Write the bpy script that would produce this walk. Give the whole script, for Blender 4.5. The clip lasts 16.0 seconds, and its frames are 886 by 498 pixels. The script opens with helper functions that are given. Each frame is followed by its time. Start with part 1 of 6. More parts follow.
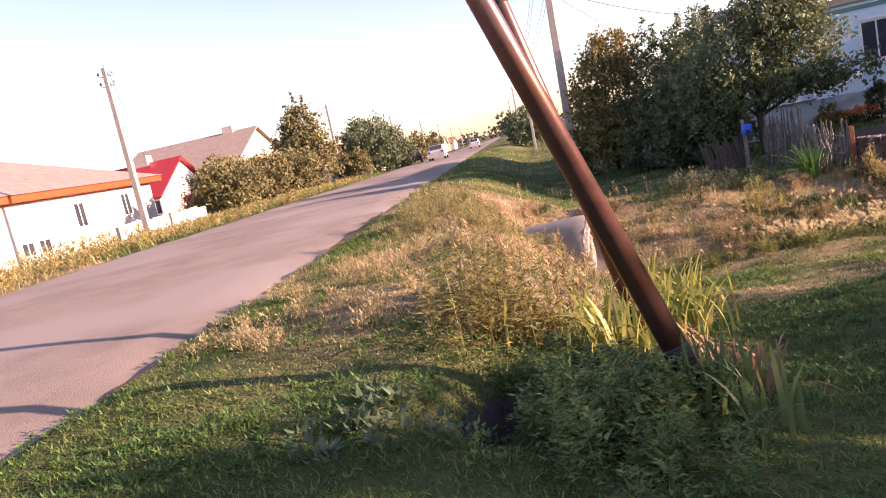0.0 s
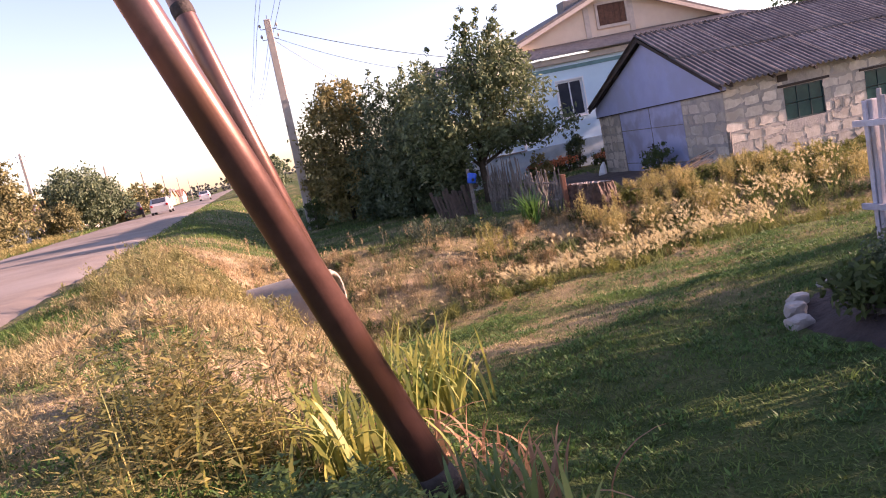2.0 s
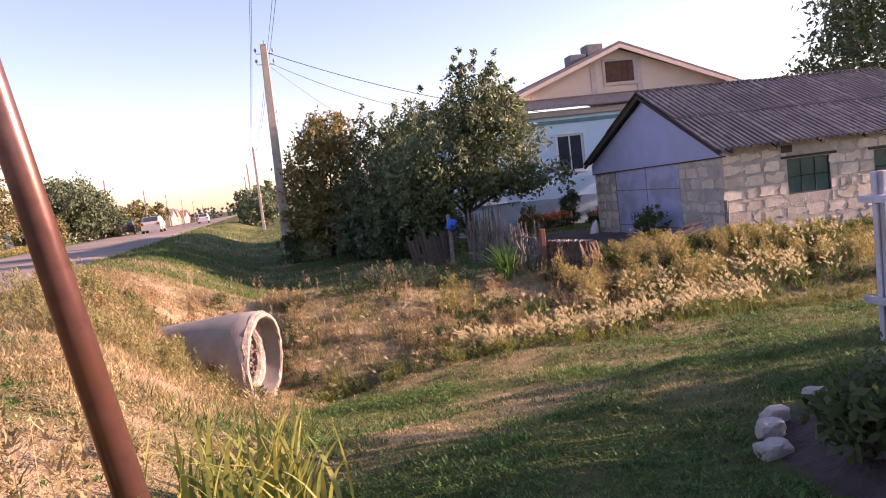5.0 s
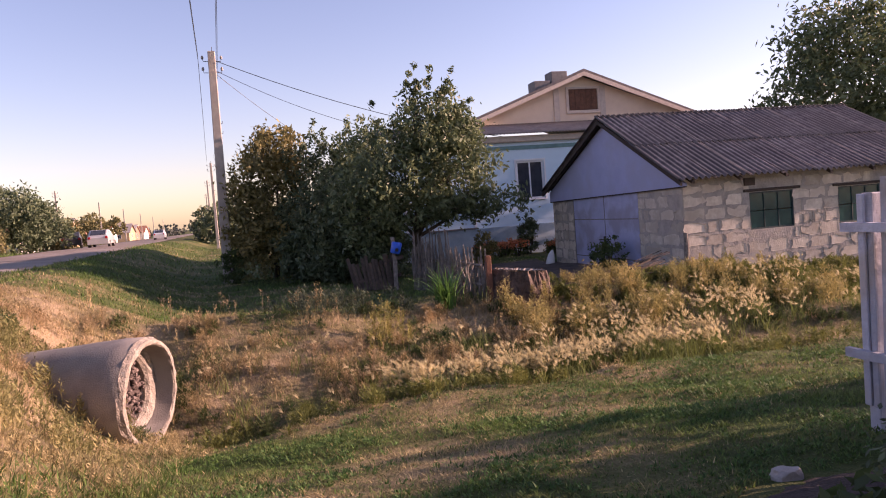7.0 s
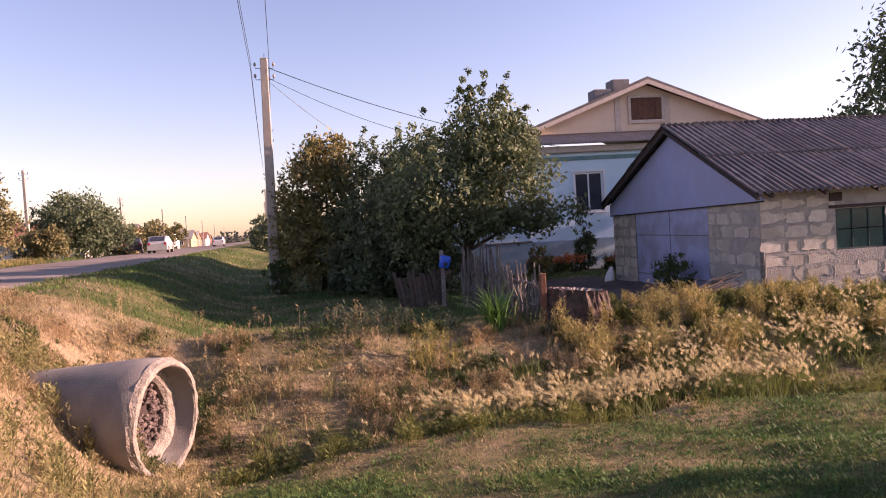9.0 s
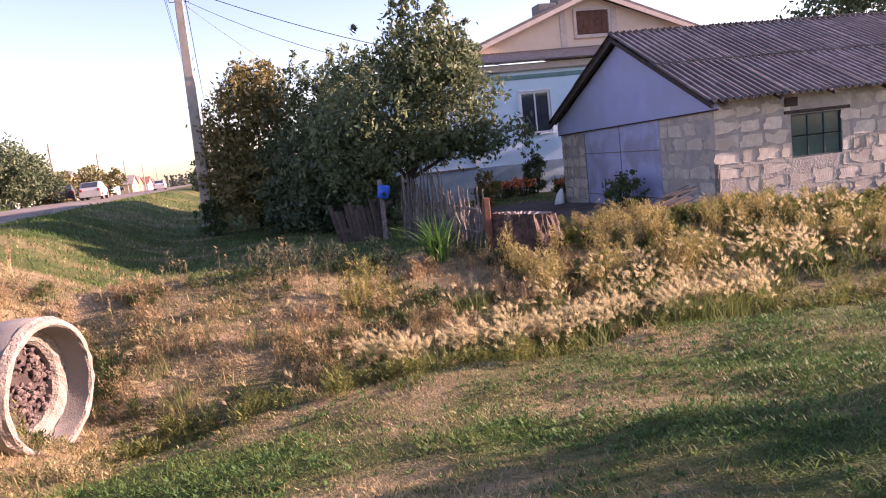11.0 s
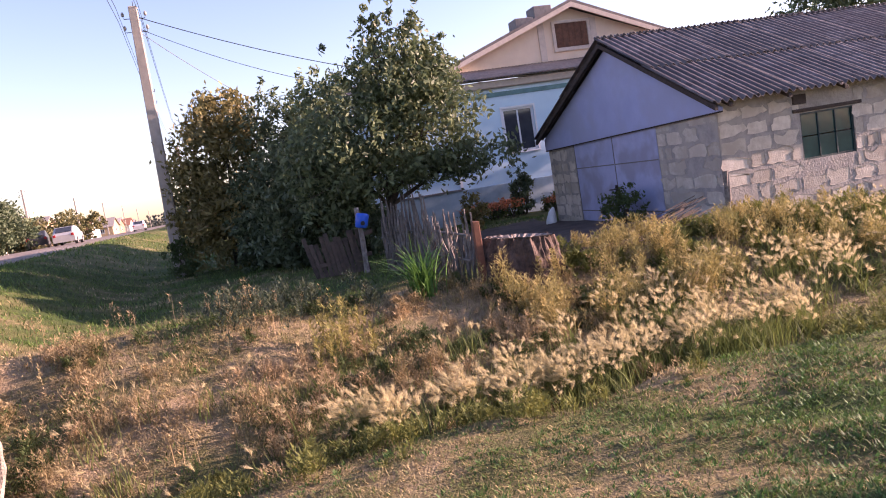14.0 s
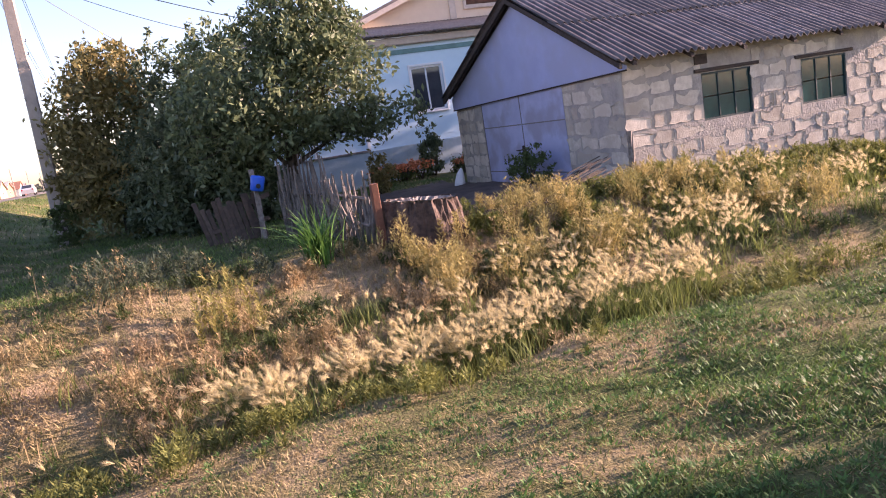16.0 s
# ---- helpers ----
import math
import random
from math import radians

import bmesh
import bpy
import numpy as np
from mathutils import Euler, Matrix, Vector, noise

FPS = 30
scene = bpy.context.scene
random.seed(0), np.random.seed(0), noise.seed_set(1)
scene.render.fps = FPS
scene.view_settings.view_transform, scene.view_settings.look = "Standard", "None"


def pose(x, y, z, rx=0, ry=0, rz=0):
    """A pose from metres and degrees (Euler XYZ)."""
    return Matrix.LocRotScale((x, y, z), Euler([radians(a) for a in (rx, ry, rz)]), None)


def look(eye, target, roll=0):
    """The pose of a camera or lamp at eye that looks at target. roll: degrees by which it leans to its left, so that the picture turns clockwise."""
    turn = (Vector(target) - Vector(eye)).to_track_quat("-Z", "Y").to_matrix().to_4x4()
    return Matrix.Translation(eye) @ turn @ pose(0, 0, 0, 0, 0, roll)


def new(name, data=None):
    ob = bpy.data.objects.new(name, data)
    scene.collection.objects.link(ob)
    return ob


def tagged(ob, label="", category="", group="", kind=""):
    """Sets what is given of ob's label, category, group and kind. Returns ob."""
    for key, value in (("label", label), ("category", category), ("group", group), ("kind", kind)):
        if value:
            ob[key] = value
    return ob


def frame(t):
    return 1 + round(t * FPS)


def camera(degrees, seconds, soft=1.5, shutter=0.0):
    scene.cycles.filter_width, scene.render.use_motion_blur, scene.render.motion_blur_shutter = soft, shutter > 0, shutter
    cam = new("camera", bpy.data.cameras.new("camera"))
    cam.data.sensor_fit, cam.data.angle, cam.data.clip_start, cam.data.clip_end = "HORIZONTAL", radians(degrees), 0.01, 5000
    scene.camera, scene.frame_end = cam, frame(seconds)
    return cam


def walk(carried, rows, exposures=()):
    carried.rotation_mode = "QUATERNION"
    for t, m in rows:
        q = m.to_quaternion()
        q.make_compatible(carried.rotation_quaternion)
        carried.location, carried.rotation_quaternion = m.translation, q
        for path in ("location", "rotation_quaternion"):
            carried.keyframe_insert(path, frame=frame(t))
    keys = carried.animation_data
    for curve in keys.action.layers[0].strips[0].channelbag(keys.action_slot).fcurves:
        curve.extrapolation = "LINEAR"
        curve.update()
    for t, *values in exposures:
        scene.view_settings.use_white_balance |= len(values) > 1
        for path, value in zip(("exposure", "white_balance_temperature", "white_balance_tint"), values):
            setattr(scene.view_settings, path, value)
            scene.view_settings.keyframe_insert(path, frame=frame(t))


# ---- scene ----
cam = camera(64.7, 16.0, soft=1.05)
PATH = [
    (0, (-5.919, -0.945, 2.318), (-6.279, 1.001, 2.027), -12.1),
    (0.5, (-5.969, -0.669, 2.305), (-6.301, 1.279, 1.992), -13.5),
    (1, (-5.915, -0.38, 2.28), (-6.166, 1.576, 1.944), -11.8),
    (1.3, (-5.827, -0.198, 2.253), (-5.884, 1.754, 1.818), -11.0),
    (1.5, (-5.814, -0.078, 2.258), (-5.714, 1.878, 1.855), -10.7),
    (1.6, (-5.832, 0.004, 2.252), (-5.62, 1.956, 1.873), -10.4),
    (1.7, (-6.018, -0.06, 2.285), (-5.737, 1.892, 1.956), -11.5),
    (2, (-5.777, 0.209, 2.244), (-5.396, 2.148, 1.938), -12.1),
    (2.5, (-5.618, 0.404, 2.201), (-5.222, 2.342, 1.908), -12.9),
    (3, (-5.449, 0.6, 2.177), (-4.837, 2.463, 1.783), -11.2),
    (3.5, (-5.337, 0.8, 2.166), (-4.575, 2.623, 1.853), -7.9),
    (4, (-5.229, 0.996, 2.133), (-4.52, 2.837, 1.808), -9.1),
    (4.2, (-5.142, 1.048, 2.125), (-4.559, 2.945, 1.878), -8.7),
    (6.3, (-4.136, 1.916, 1.909), (-3.793, 3.88, 1.747), -6.2),
    (6.5, (-4.033, 2.062, 1.898), (-3.607, 4.007, 1.712), -5.0),
    (7, (-3.999, 2.376, 1.862), (-3.496, 4.308, 1.747), -4.5),
    (7.5, (-3.99, 2.498, 1.897), (-3.691, 4.469, 1.736), -6.9),
    (8, (-3.685, 2.692, 1.858), (-3.437, 4.673, 1.748), -6.2),
    (8.5, (-3.612, 2.954, 1.864), (-3.332, 4.93, 1.731), -5.6),
    (8.7, (-3.693, 3.11, 1.883), (-3.363, 5.082, 1.815), -3.9),
    (10.8, (-3.216, 4.213, 1.771), (-2.723, 6.135, 1.515), -5.7),
    (11, (-3.19, 4.31, 1.717), (-2.729, 6.236, 1.441), -6.3),
    (11.5, (-3.113, 4.49, 1.769), (-2.647, 6.415, 1.491), -6.1),
    (12, (-2.909, 4.659, 1.729), (-2.274, 6.533, 1.439), -8.1),
    (12.5, (-2.939, 4.939, 1.721), (-2.309, 6.824, 1.496), -5.4),
    (13, (-3.045, 5.186, 1.68), (-2.609, 7.126, 1.462), -9.4),
    (13.5, (-2.93, 5.388, 1.669), (-2.57, 7.346, 1.487), -10.6),
    (14, (-2.848, 5.594, 1.637), (-2.341, 7.517, 1.426), -9.3),
    (14.5, (-2.883, 5.875, 1.632), (-2.219, 7.745, 1.378), -8.4),
    (15, (-2.762, 5.967, 1.619), (-2.099, 7.822, 1.272), -10.7),
    (15.5, (-2.517, 5.983, 1.563), (-1.831, 7.845, 1.313), -10.6),
    (16, (-2.483, 5.993, 1.572), (-1.774, 7.829, 1.216), -9.2),
]
walk(cam, [(t, look(eye, target, roll)) for t, eye, target, roll in PATH],
     [(0, 1.94, 6700, 44), (1, 1.84, 6650, 47), (1.6, 2.02, 6600, 46), (3.2, 2.04, 6600, 45), (4.2, 2.06, 6550, 45), (6.3, 1.4, 6650, 47), (8.7, 1.42, 6700, 49), (10.8, 1.98, 6300, 46), (11.6, 1.98, 6300, 46), (12.0, 1.98, 6300, 46), (12.4, 2.12, 6250, 46), (13.2, 1.9, 6300, 46), (14.4, 1.94, 6250, 44), (15.0, 2.1, 6250, 43), (15.4, 2.14, 6250, 43), (16, 2.16, 6250, 40)])

# ---- light ----
world = bpy.data.worlds.new("sky")
scene.world = world
world.use_nodes = True
wn = world.node_tree
sky = wn.nodes.new("ShaderNodeTexSky")
sky.sky_type = 'NISHITA'
sky.sun_disc = False
SUN_EL, SUN_AZ = 15.0, 95.0   # azimuth clockwise from +y
sky.sun_elevation, sky.sun_rotation = radians(SUN_EL), radians(SUN_AZ)
sky.air_density, sky.dust_density, sky.ozone_density = 1.0, 0.6, 1.0
wn.nodes["Background"].inputs["Strength"].default_value = 0.084
wn.links.new(sky.outputs[0], wn.nodes["Background"].inputs[0])
sun_data = bpy.data.lights.new("sun", 'SUN')
sun_data.energy, sun_data.angle, sun_data.color = 5.0, radians(0.6), (1.0, 0.77, 0.55)
sun = new("sun", sun_data)
_d = Vector((math.sin(radians(SUN_AZ)) * math.cos(radians(SUN_EL)), math.cos(radians(SUN_AZ)) * math.cos(radians(SUN_EL)), math.sin(radians(SUN_EL))))
sun.matrix_world = look(_d * 60, (0, 0, 0))

rng = np.random.default_rng(7)


# ---- materials ----
def mat(name, a, b=None, scale=6.0, rough=0.85, metal=0.0, bump=0.3, fine=40.0, island=0.0, obj=0.0, spec=0.3, translucent=0.0, c=None, c_scale=0.8):
    """Two-scale procedural surface: a and b mixed by noise, c as larger stains; island / obj vary the value piece by piece."""
    m = bpy.data.materials.new(name)
    m.use_nodes = True
    t = m.node_tree
    n, l = t.nodes, t.links
    p = n["Principled BSDF"]
    p.inputs["Roughness"].default_value, p.inputs["Metallic"].default_value = rough, metal
    p.inputs["Specular IOR Level"].default_value = spec
    b = b or tuple(v * 0.75 for v in a)
    geo = n.new("ShaderNodeNewGeometry")
    big = n.new("ShaderNodeTexNoise")
    big.inputs["Scale"].default_value, big.inputs["Detail"].default_value = scale, 6.0
    big.inputs["Roughness"].default_value = 0.65
    l.new(geo.outputs["Position"], big.inputs["Vector"])
    ramp = n.new("ShaderNodeValToRGB")
    ramp.color_ramp.elements[0].position, ramp.color_ramp.elements[1].position = 0.36, 0.64
    ramp.color_ramp.elements[0].color, ramp.color_ramp.elements[1].color = (*b, 1), (*a, 1)
    l.new(big.outputs["Fac"], ramp.inputs["Fac"])
    col = ramp.outputs["Color"]
    if c:
        st = n.new("ShaderNodeTexNoise")
        st.inputs["Scale"].default_value, st.inputs["Detail"].default_value = c_scale, 5.0
        l.new(geo.outputs["Position"], st.inputs["Vector"])
        r2 = n.new("ShaderNodeValToRGB")
        r2.color_ramp.elements[0].position, r2.color_ramp.elements[1].position = 0.48, 0.62
        l.new(st.outputs["Fac"], r2.inputs["Fac"])
        mx = n.new("ShaderNodeMix")
        mx.data_type = 'RGBA'
        l.new(r2.outputs["Color"], mx.inputs["Factor"])
        l.new(col, mx.inputs[6])
        mx.inputs[7].default_value = (*c, 1)
        col = mx.outputs[2]
    if island or obj:
        mr = n.new("ShaderNodeMapRange")
        k = island or obj
        mr.inputs["To Min"].default_value, mr.inputs["To Max"].default_value = 1 - k, 1 + k
        if island:
            l.new(geo.outputs["Random Per Island"], mr.inputs["Value"])
        else:
            l.new(n.new("ShaderNodeObjectInfo").outputs["Random"], mr.inputs["Value"])
        hs = n.new("ShaderNodeHueSaturation")
        l.new(mr.outputs[0], hs.inputs["Value"])
        l.new(col, hs.inputs["Color"])
        col = hs.outputs["Color"]
    l.new(col, p.inputs["Base Color"])
    if bump:
        fn = n.new("ShaderNodeTexNoise")
        fn.inputs["Scale"].default_value, fn.inputs["Detail"].default_value = fine, 4.0
        l.new(geo.outputs["Position"], fn.inputs["Vector"])
        bp = n.new("ShaderNodeBump")
        bp.inputs["Strength"].default_value, bp.inputs["Distance"].default_value = bump, 0.02
        l.new(fn.outputs["Fac"], bp.inputs["Height"])
        l.new(bp.outputs["Normal"], p.inputs["Normal"])
    if translucent:
        tr = n.new("ShaderNodeBsdfTranslucent")
        l.new(col, tr.inputs["Color"])
        ms = n.new("ShaderNodeMixShader")
        ms.inputs[0].default_value = translucent
        l.new(p.outputs[0], ms.inputs[1])
        l.new(tr.outputs[0], ms.inputs[2])
        l.new(ms.outputs[0], n["Material Output"].inputs["Surface"])
    return m


M_ROAD = mat("asphalt", (0.235, 0.19, 0.155), (0.175, 0.143, 0.12), 1.2, 0.9, bump=0.4, fine=90, c=(0.25, 0.215, 0.19), c_scale=0.25)
M_CONC = mat("concrete", (0.28, 0.255, 0.225), (0.21, 0.19, 0.17), 3, 0.9, bump=0.35, fine=60, c=(0.25, 0.24, 0.21), c_scale=1.5)
M_RAWCONC = mat("broken_concrete", (0.33, 0.285, 0.235), (0.2, 0.175, 0.145), 16, 0.95, bump=1.0, fine=45)
M_RUST = mat("painted_steel_pipe", (0.17, 0.085, 0.07), (0.115, 0.058, 0.048), 9, 0.3, 0.6, bump=0.02, fine=120, spec=0.6, c=(0.16, 0.075, 0.05), c_scale=3)
M_BLOCK = mat("limestone_block", (0.55, 0.5, 0.43), (0.42, 0.375, 0.315), 7, 0.95, bump=0.5, fine=35, obj=0.2, c=(0.42, 0.37, 0.31), c_scale=2.2)
M_MORTAR = mat("grey_mortar", (0.36, 0.335, 0.31), (0.25, 0.235, 0.22), 5, 0.95, bump=0.9, fine=22, c=(0.36, 0.33, 0.29), c_scale=2)
M_LILAC = mat("lilac_sheet_metal", (0.33, 0.37, 0.58), (0.29, 0.33, 0.53), 1.5, 0.55, bump=0.1, fine=12, c=(0.3, 0.33, 0.49), c_scale=1.0)
M_LILAC2 = mat("lilac_sheet_metal_worn", (0.36, 0.39, 0.57), (0.3, 0.33, 0.5), 2.5, 0.55, bump=0.12, fine=10, c=(0.27, 0.28, 0.38), c_scale=1.6)
M_SLATE = mat("asbestos_slate", (0.165, 0.15, 0.158), (0.085, 0.078, 0.083), 4, 0.92, bump=0.3, fine=40, obj=0.12, c=(0.1, 0.092, 0.098), c_scale=0.9)
M_SLATE2 = mat("house_slate", (0.22, 0.19, 0.18), (0.15, 0.13, 0.125), 3, 0.9, bump=0.3)
M_DARKWOOD = mat("dark_timber", (0.06, 0.045, 0.04), (0.035, 0.028, 0.025), 12, 0.85, bump=0.4)
M_WOODGREY = mat("weathered_wood", (0.21, 0.19, 0.17), (0.12, 0.105, 0.095), 14, 0.9, bump=0.5, fine=50, obj=0.25)
M_WOODBROWN = mat("brown_boards", (0.115, 0.085, 0.068), (0.065, 0.05, 0.042), 12, 0.9, bump=0.5, obj=0.2)
M_FENCE = mat("flaking_white_paint", (0.44, 0.44, 0.5), (0.34, 0.33, 0.37), 7, 0.8, bump=0.3, fine=45, obj=0.15, c=(0.37, 0.33, 0.32), c_scale=3.5)
M_TEAL = mat("dark_teal_glass", (0.012, 0.05, 0.055), (0.02, 0.075, 0.075), 3, 0.12, bump=0.05, fine=6, spec=0.6)
M_GLASS = mat("window_glass", (0.03, 0.035, 0.045), (0.05, 0.055, 0.065), 2, 0.06, bump=0.0, spec=0.7)
M_WHITE = mat("white_plastic", (0.8, 0.8, 0.8), (0.72, 0.72, 0.73), 5, 0.4, bump=0.03)
M_CYAN = mat("pale_cyan_siding", (0.6, 0.77, 0.86), (0.55, 0.72, 0.82), 1.2, 0.6, bump=0.1, fine=8)
M_PLINTH = mat("grey_blue_plinth", (0.36, 0.45, 0.5), (0.29, 0.37, 0.41), 2.5, 0.85, bump=0.3)
M_PEACH = mat("peach_plaster", (0.78, 0.62, 0.48), (0.72, 0.56, 0.43), 1.4, 0.85, bump=0.2)
M_TRIM = mat("pale_trim", (0.62, 0.52, 0.44), (0.52, 0.43, 0.37), 6, 0.8, bump=0.2)
M_BRICKGREY = mat("grey_chimney", (0.2, 0.19, 0.19), (0.15, 0.14, 0.14), 8, 0.9, bump=0.5)
M_SOIL = mat("dark_soil", (0.07, 0.05, 0.045), (0.045, 0.033, 0.03), 9, 1.0, bump=1.0, fine=30)
M_STONE = mat("pale_stone", (0.46, 0.41, 0.37), (0.34, 0.3, 0.27), 7, 0.9, bump=0.7, fine=25)
M_BLUE = mat("blue_plastic", (0.02, 0.12, 0.6), (0.015, 0.09, 0.5), 5, 0.35, bump=0.03)
M_BARK = mat("bark", (0.09, 0.07, 0.055), (0.05, 0.04, 0.03), 18, 0.95, bump=0.9, fine=30)
M_STUMP = mat("old_stump_bark", (0.13, 0.09, 0.072), (0.05, 0.036, 0.03), 9, 0.95, bump=1.0, fine=24)
M_STUMPTOP = mat("grey_cut_wood", (0.3, 0.265, 0.235), (0.18, 0.155, 0.14), 10, 0.9, bump=0.7, fine=40)
M_WIRE = mat("black_cable", (0.03, 0.03, 0.03), None, 5, 0.5, bump=0)
M_CERAMIC = mat("insulator", (0.3, 0.28, 0.26), None, 5, 0.4, bump=0)
M_POLE = mat("pole_concrete", (0.42, 0.37, 0.32), (0.34, 0.3, 0.26), 4, 0.9, bump=0.3, fine=50)

M_LEAF_APPLE = mat("apple_leaves", (0.15, 0.185, 0.085), (0.085, 0.115, 0.055), 1.5, 0.55, bump=0, island=0.35, translucent=0.25)
M_LEAF_DARK = mat("dark_shrub_leaves", (0.125, 0.155, 0.08), (0.07, 0.1, 0.052), 1.0, 0.6, bump=0, island=0.35, translucent=0.25)
M_LEAF_YELLOW = mat("yellowing_leaves", (0.26, 0.21, 0.075), (0.15, 0.14, 0.055), 1.2, 0.6, bump=0, island=0.35, translucent=0.3)
M_LEAF_OLIVE = mat("olive_leaves", (0.19, 0.17, 0.068), (0.115, 0.11, 0.045), 0.6, 0.65, bump=0, island=0.35, translucent=0.25)
M_GRASS = mat("green_grass", (0.085, 0.16, 0.033), (0.13, 0.165, 0.048), 0.9, 0.7, bump=0, island=0.55, translucent=0.35)
M_DRY = mat("dry_grass", (0.45, 0.36, 0.19), (0.26, 0.23, 0.105), 0.9, 0.8, bump=0, island=0.5, translucent=0.35)
M_RED_DRY = mat("rusty_dry_weeds", (0.43, 0.32, 0.18), (0.28, 0.225, 0.11), 1.3, 0.85, bump=0, island=0.35, translucent=0.3)
M_WEED = mat("golden_weeds", (0.43, 0.35, 0.14), (0.24, 0.225, 0.08), 1.6, 0.8, bump=0, island=0.35, translucent=0.35)
M_WEEDGREEN = mat("green_weeds", (0.1, 0.13, 0.045), (0.06, 0.09, 0.03), 1.6, 0.7, bump=0, island=0.35, translucent=0.35)
M_FOX = mat("foxtail_bristles", (0.7, 0.61, 0.37), (0.5, 0.44, 0.25), 2, 0.7, bump=0, island=0.2, translucent=0.5)
M_IRIS = mat("iris_leaves", (0.36, 0.33, 0.08), (0.13, 0.19, 0.05), 3, 0.5, bump=0, island=0.3, translucent=0.35)
M_IRISDRY = mat("withered_iris_leaves", (0.36, 0.22, 0.12), (0.22, 0.12, 0.07), 4, 0.8, bump=0, island=0.3, translucent=0.3)
M_IRISDEEP = mat("deep_green_iris", (0.1, 0.21, 0.045), (0.065, 0.15, 0.035), 3, 0.5, bump=0, island=0.3, translucent=0.3)
M_PINK = mat("pink_petals", (0.75, 0.16, 0.28), (0.65, 0.28, 0.32), 6, 0.7, bump=0, island=0.3, translucent=0.3)
M_ORANGE = mat("orange_petals", (0.6, 0.16, 0.06), (0.6, 0.25, 0.12), 6, 0.7, bump=0, island=0.3, translucent=0.3)


# ---- mesh helpers ----
def tri_mesh(name, v, f):
    """A mesh from arrays of corner places and triangles."""
    me = bpy.data.meshes.new(name)
    v, f = np.asarray(v, np.float32), np.asarray(f, np.int32)
    me.vertices.add(len(v))
    me.vertices.foreach_set("co", v.ravel())
    me.loops.add(f.size)
    me.loops.foreach_set("vertex_index", f.ravel())
    me.polygons.add(len(f))
    me.polygons.foreach_set("loop_start", np.arange(0, f.size, 3, dtype=np.int32))
    me.polygons.foreach_set("loop_total", np.full(len(f), 3, np.int32))
    me.update()
    return me


def part(name, bm, material, parent=None, label="", smooth=False):
    me = bm
    if isinstance(bm, bmesh.types.BMesh):
        me = bpy.data.meshes.new(name)
        bmesh.ops.recalc_face_normals(bm, faces=bm.faces)
        bm.to_mesh(me)
        bm.free()
    if not me.materials:
        me.materials.append(material)
    if smooth:
        me.polygons.foreach_set("use_smooth", [True] * len(me.polygons))
    ob = new(name, me)
    if parent is not None:
        ob.parent = parent
    if label:
        ob["label"] = label
    return ob


def thing(name, m=None, label="", category="", group="", kind=""):
    ob = new(name)
    ob.empty_display_size = 0.2
    ob.matrix_basis = m or Matrix()
    return tagged(ob, label, category, group, kind)


def add_box(bm, lo, hi, m=None, bevel=0.0):
    lo, hi = Vector(lo), Vector(hi)
    t = Matrix.Translation((lo + hi) / 2) @ Matrix.Diagonal((*(hi - lo), 1))
    r = bmesh.ops.create_cube(bm, size=1.0, matrix=(m @ t) if m else t)
    if bevel:
        es = {e for v in r["verts"] for e in v.link_edges}
        bmesh.ops.bevel(bm, geom=list(es), offset=bevel, segments=1, affect='EDGES')
    return bm


def box(lo, hi, m=None, bevel=0.0):
    return add_box(bmesh.new(), lo, hi, m, bevel)


def add_tube(bm, pts, radii, seg=10, cap=True):
    """A tube along points, with a radius at each."""
    rings = []
    pts = [Vector(p) for p in pts]
    for i, p in enumerate(pts):
        d = (pts[min(i + 1, len(pts) - 1)] - pts[max(i - 1, 0)]).normalized()
        q = d.to_track_quat("Z", "Y")
        r = radii[i] if hasattr(radii, "__len__") else radii
        rings.append([bm.verts.new(p + q @ Vector((math.cos(a) * r, math.sin(a) * r, 0))) for a in (2 * math.pi * k / seg for k in range(seg))])
    for a, b in zip(rings, rings[1:]):
        for k in range(seg):
            bm.faces.new((a[k], a[(k + 1) % seg], b[(k + 1) % seg], b[k]))
    if cap:
        bm.faces.new(rings[0][::-1])
        bm.faces.new(rings[-1])
    return bm


def tube(pts, radii, seg=10):
    return add_tube(bmesh.new(), pts, radii, seg)


def prism(poly, axis, lo, hi):
    """A closed prism: poly in the plane across axis ('x' or 'y'), from lo to hi along it."""
    bm = bmesh.new()
    rows = []
    for c in (lo, hi):
        rows.append([bm.verts.new((c, u, w) if axis == "x" else (u, c, w)) for u, w in poly])
    n = len(poly)
    bm.faces.new(rows[0])
    bm.faces.new(rows[1][::-1])
    for k in range(n):
        bm.faces.new((rows[0][k], rows[1][k], rows[1][(k + 1) % n], rows[0][(k + 1) % n]))
    return bm


# ---- the lie of the land ----
def step(a, b, x):
    t = np.clip((x - a) / (b - a), 0, 1)
    return t * t * (3 - 2 * t)


def road_edge(y):
    return -9.5 - 0.065 * (np.asarray(y, float) - 8)


def road_z(y):
    y = np.asarray(y, float)
    return 1.1 - 0.006 * np.clip(y - 10, 0, 700)


def wob(x, y, s, k=0.0):
    return np.sin(x * s + 1.3 * k + 1.7 * np.sin(y * s * 0.7 + k)) * np.cos(y * s * 1.1 + 2.1 * k + 1.3 * np.sin(x * s * 0.6))


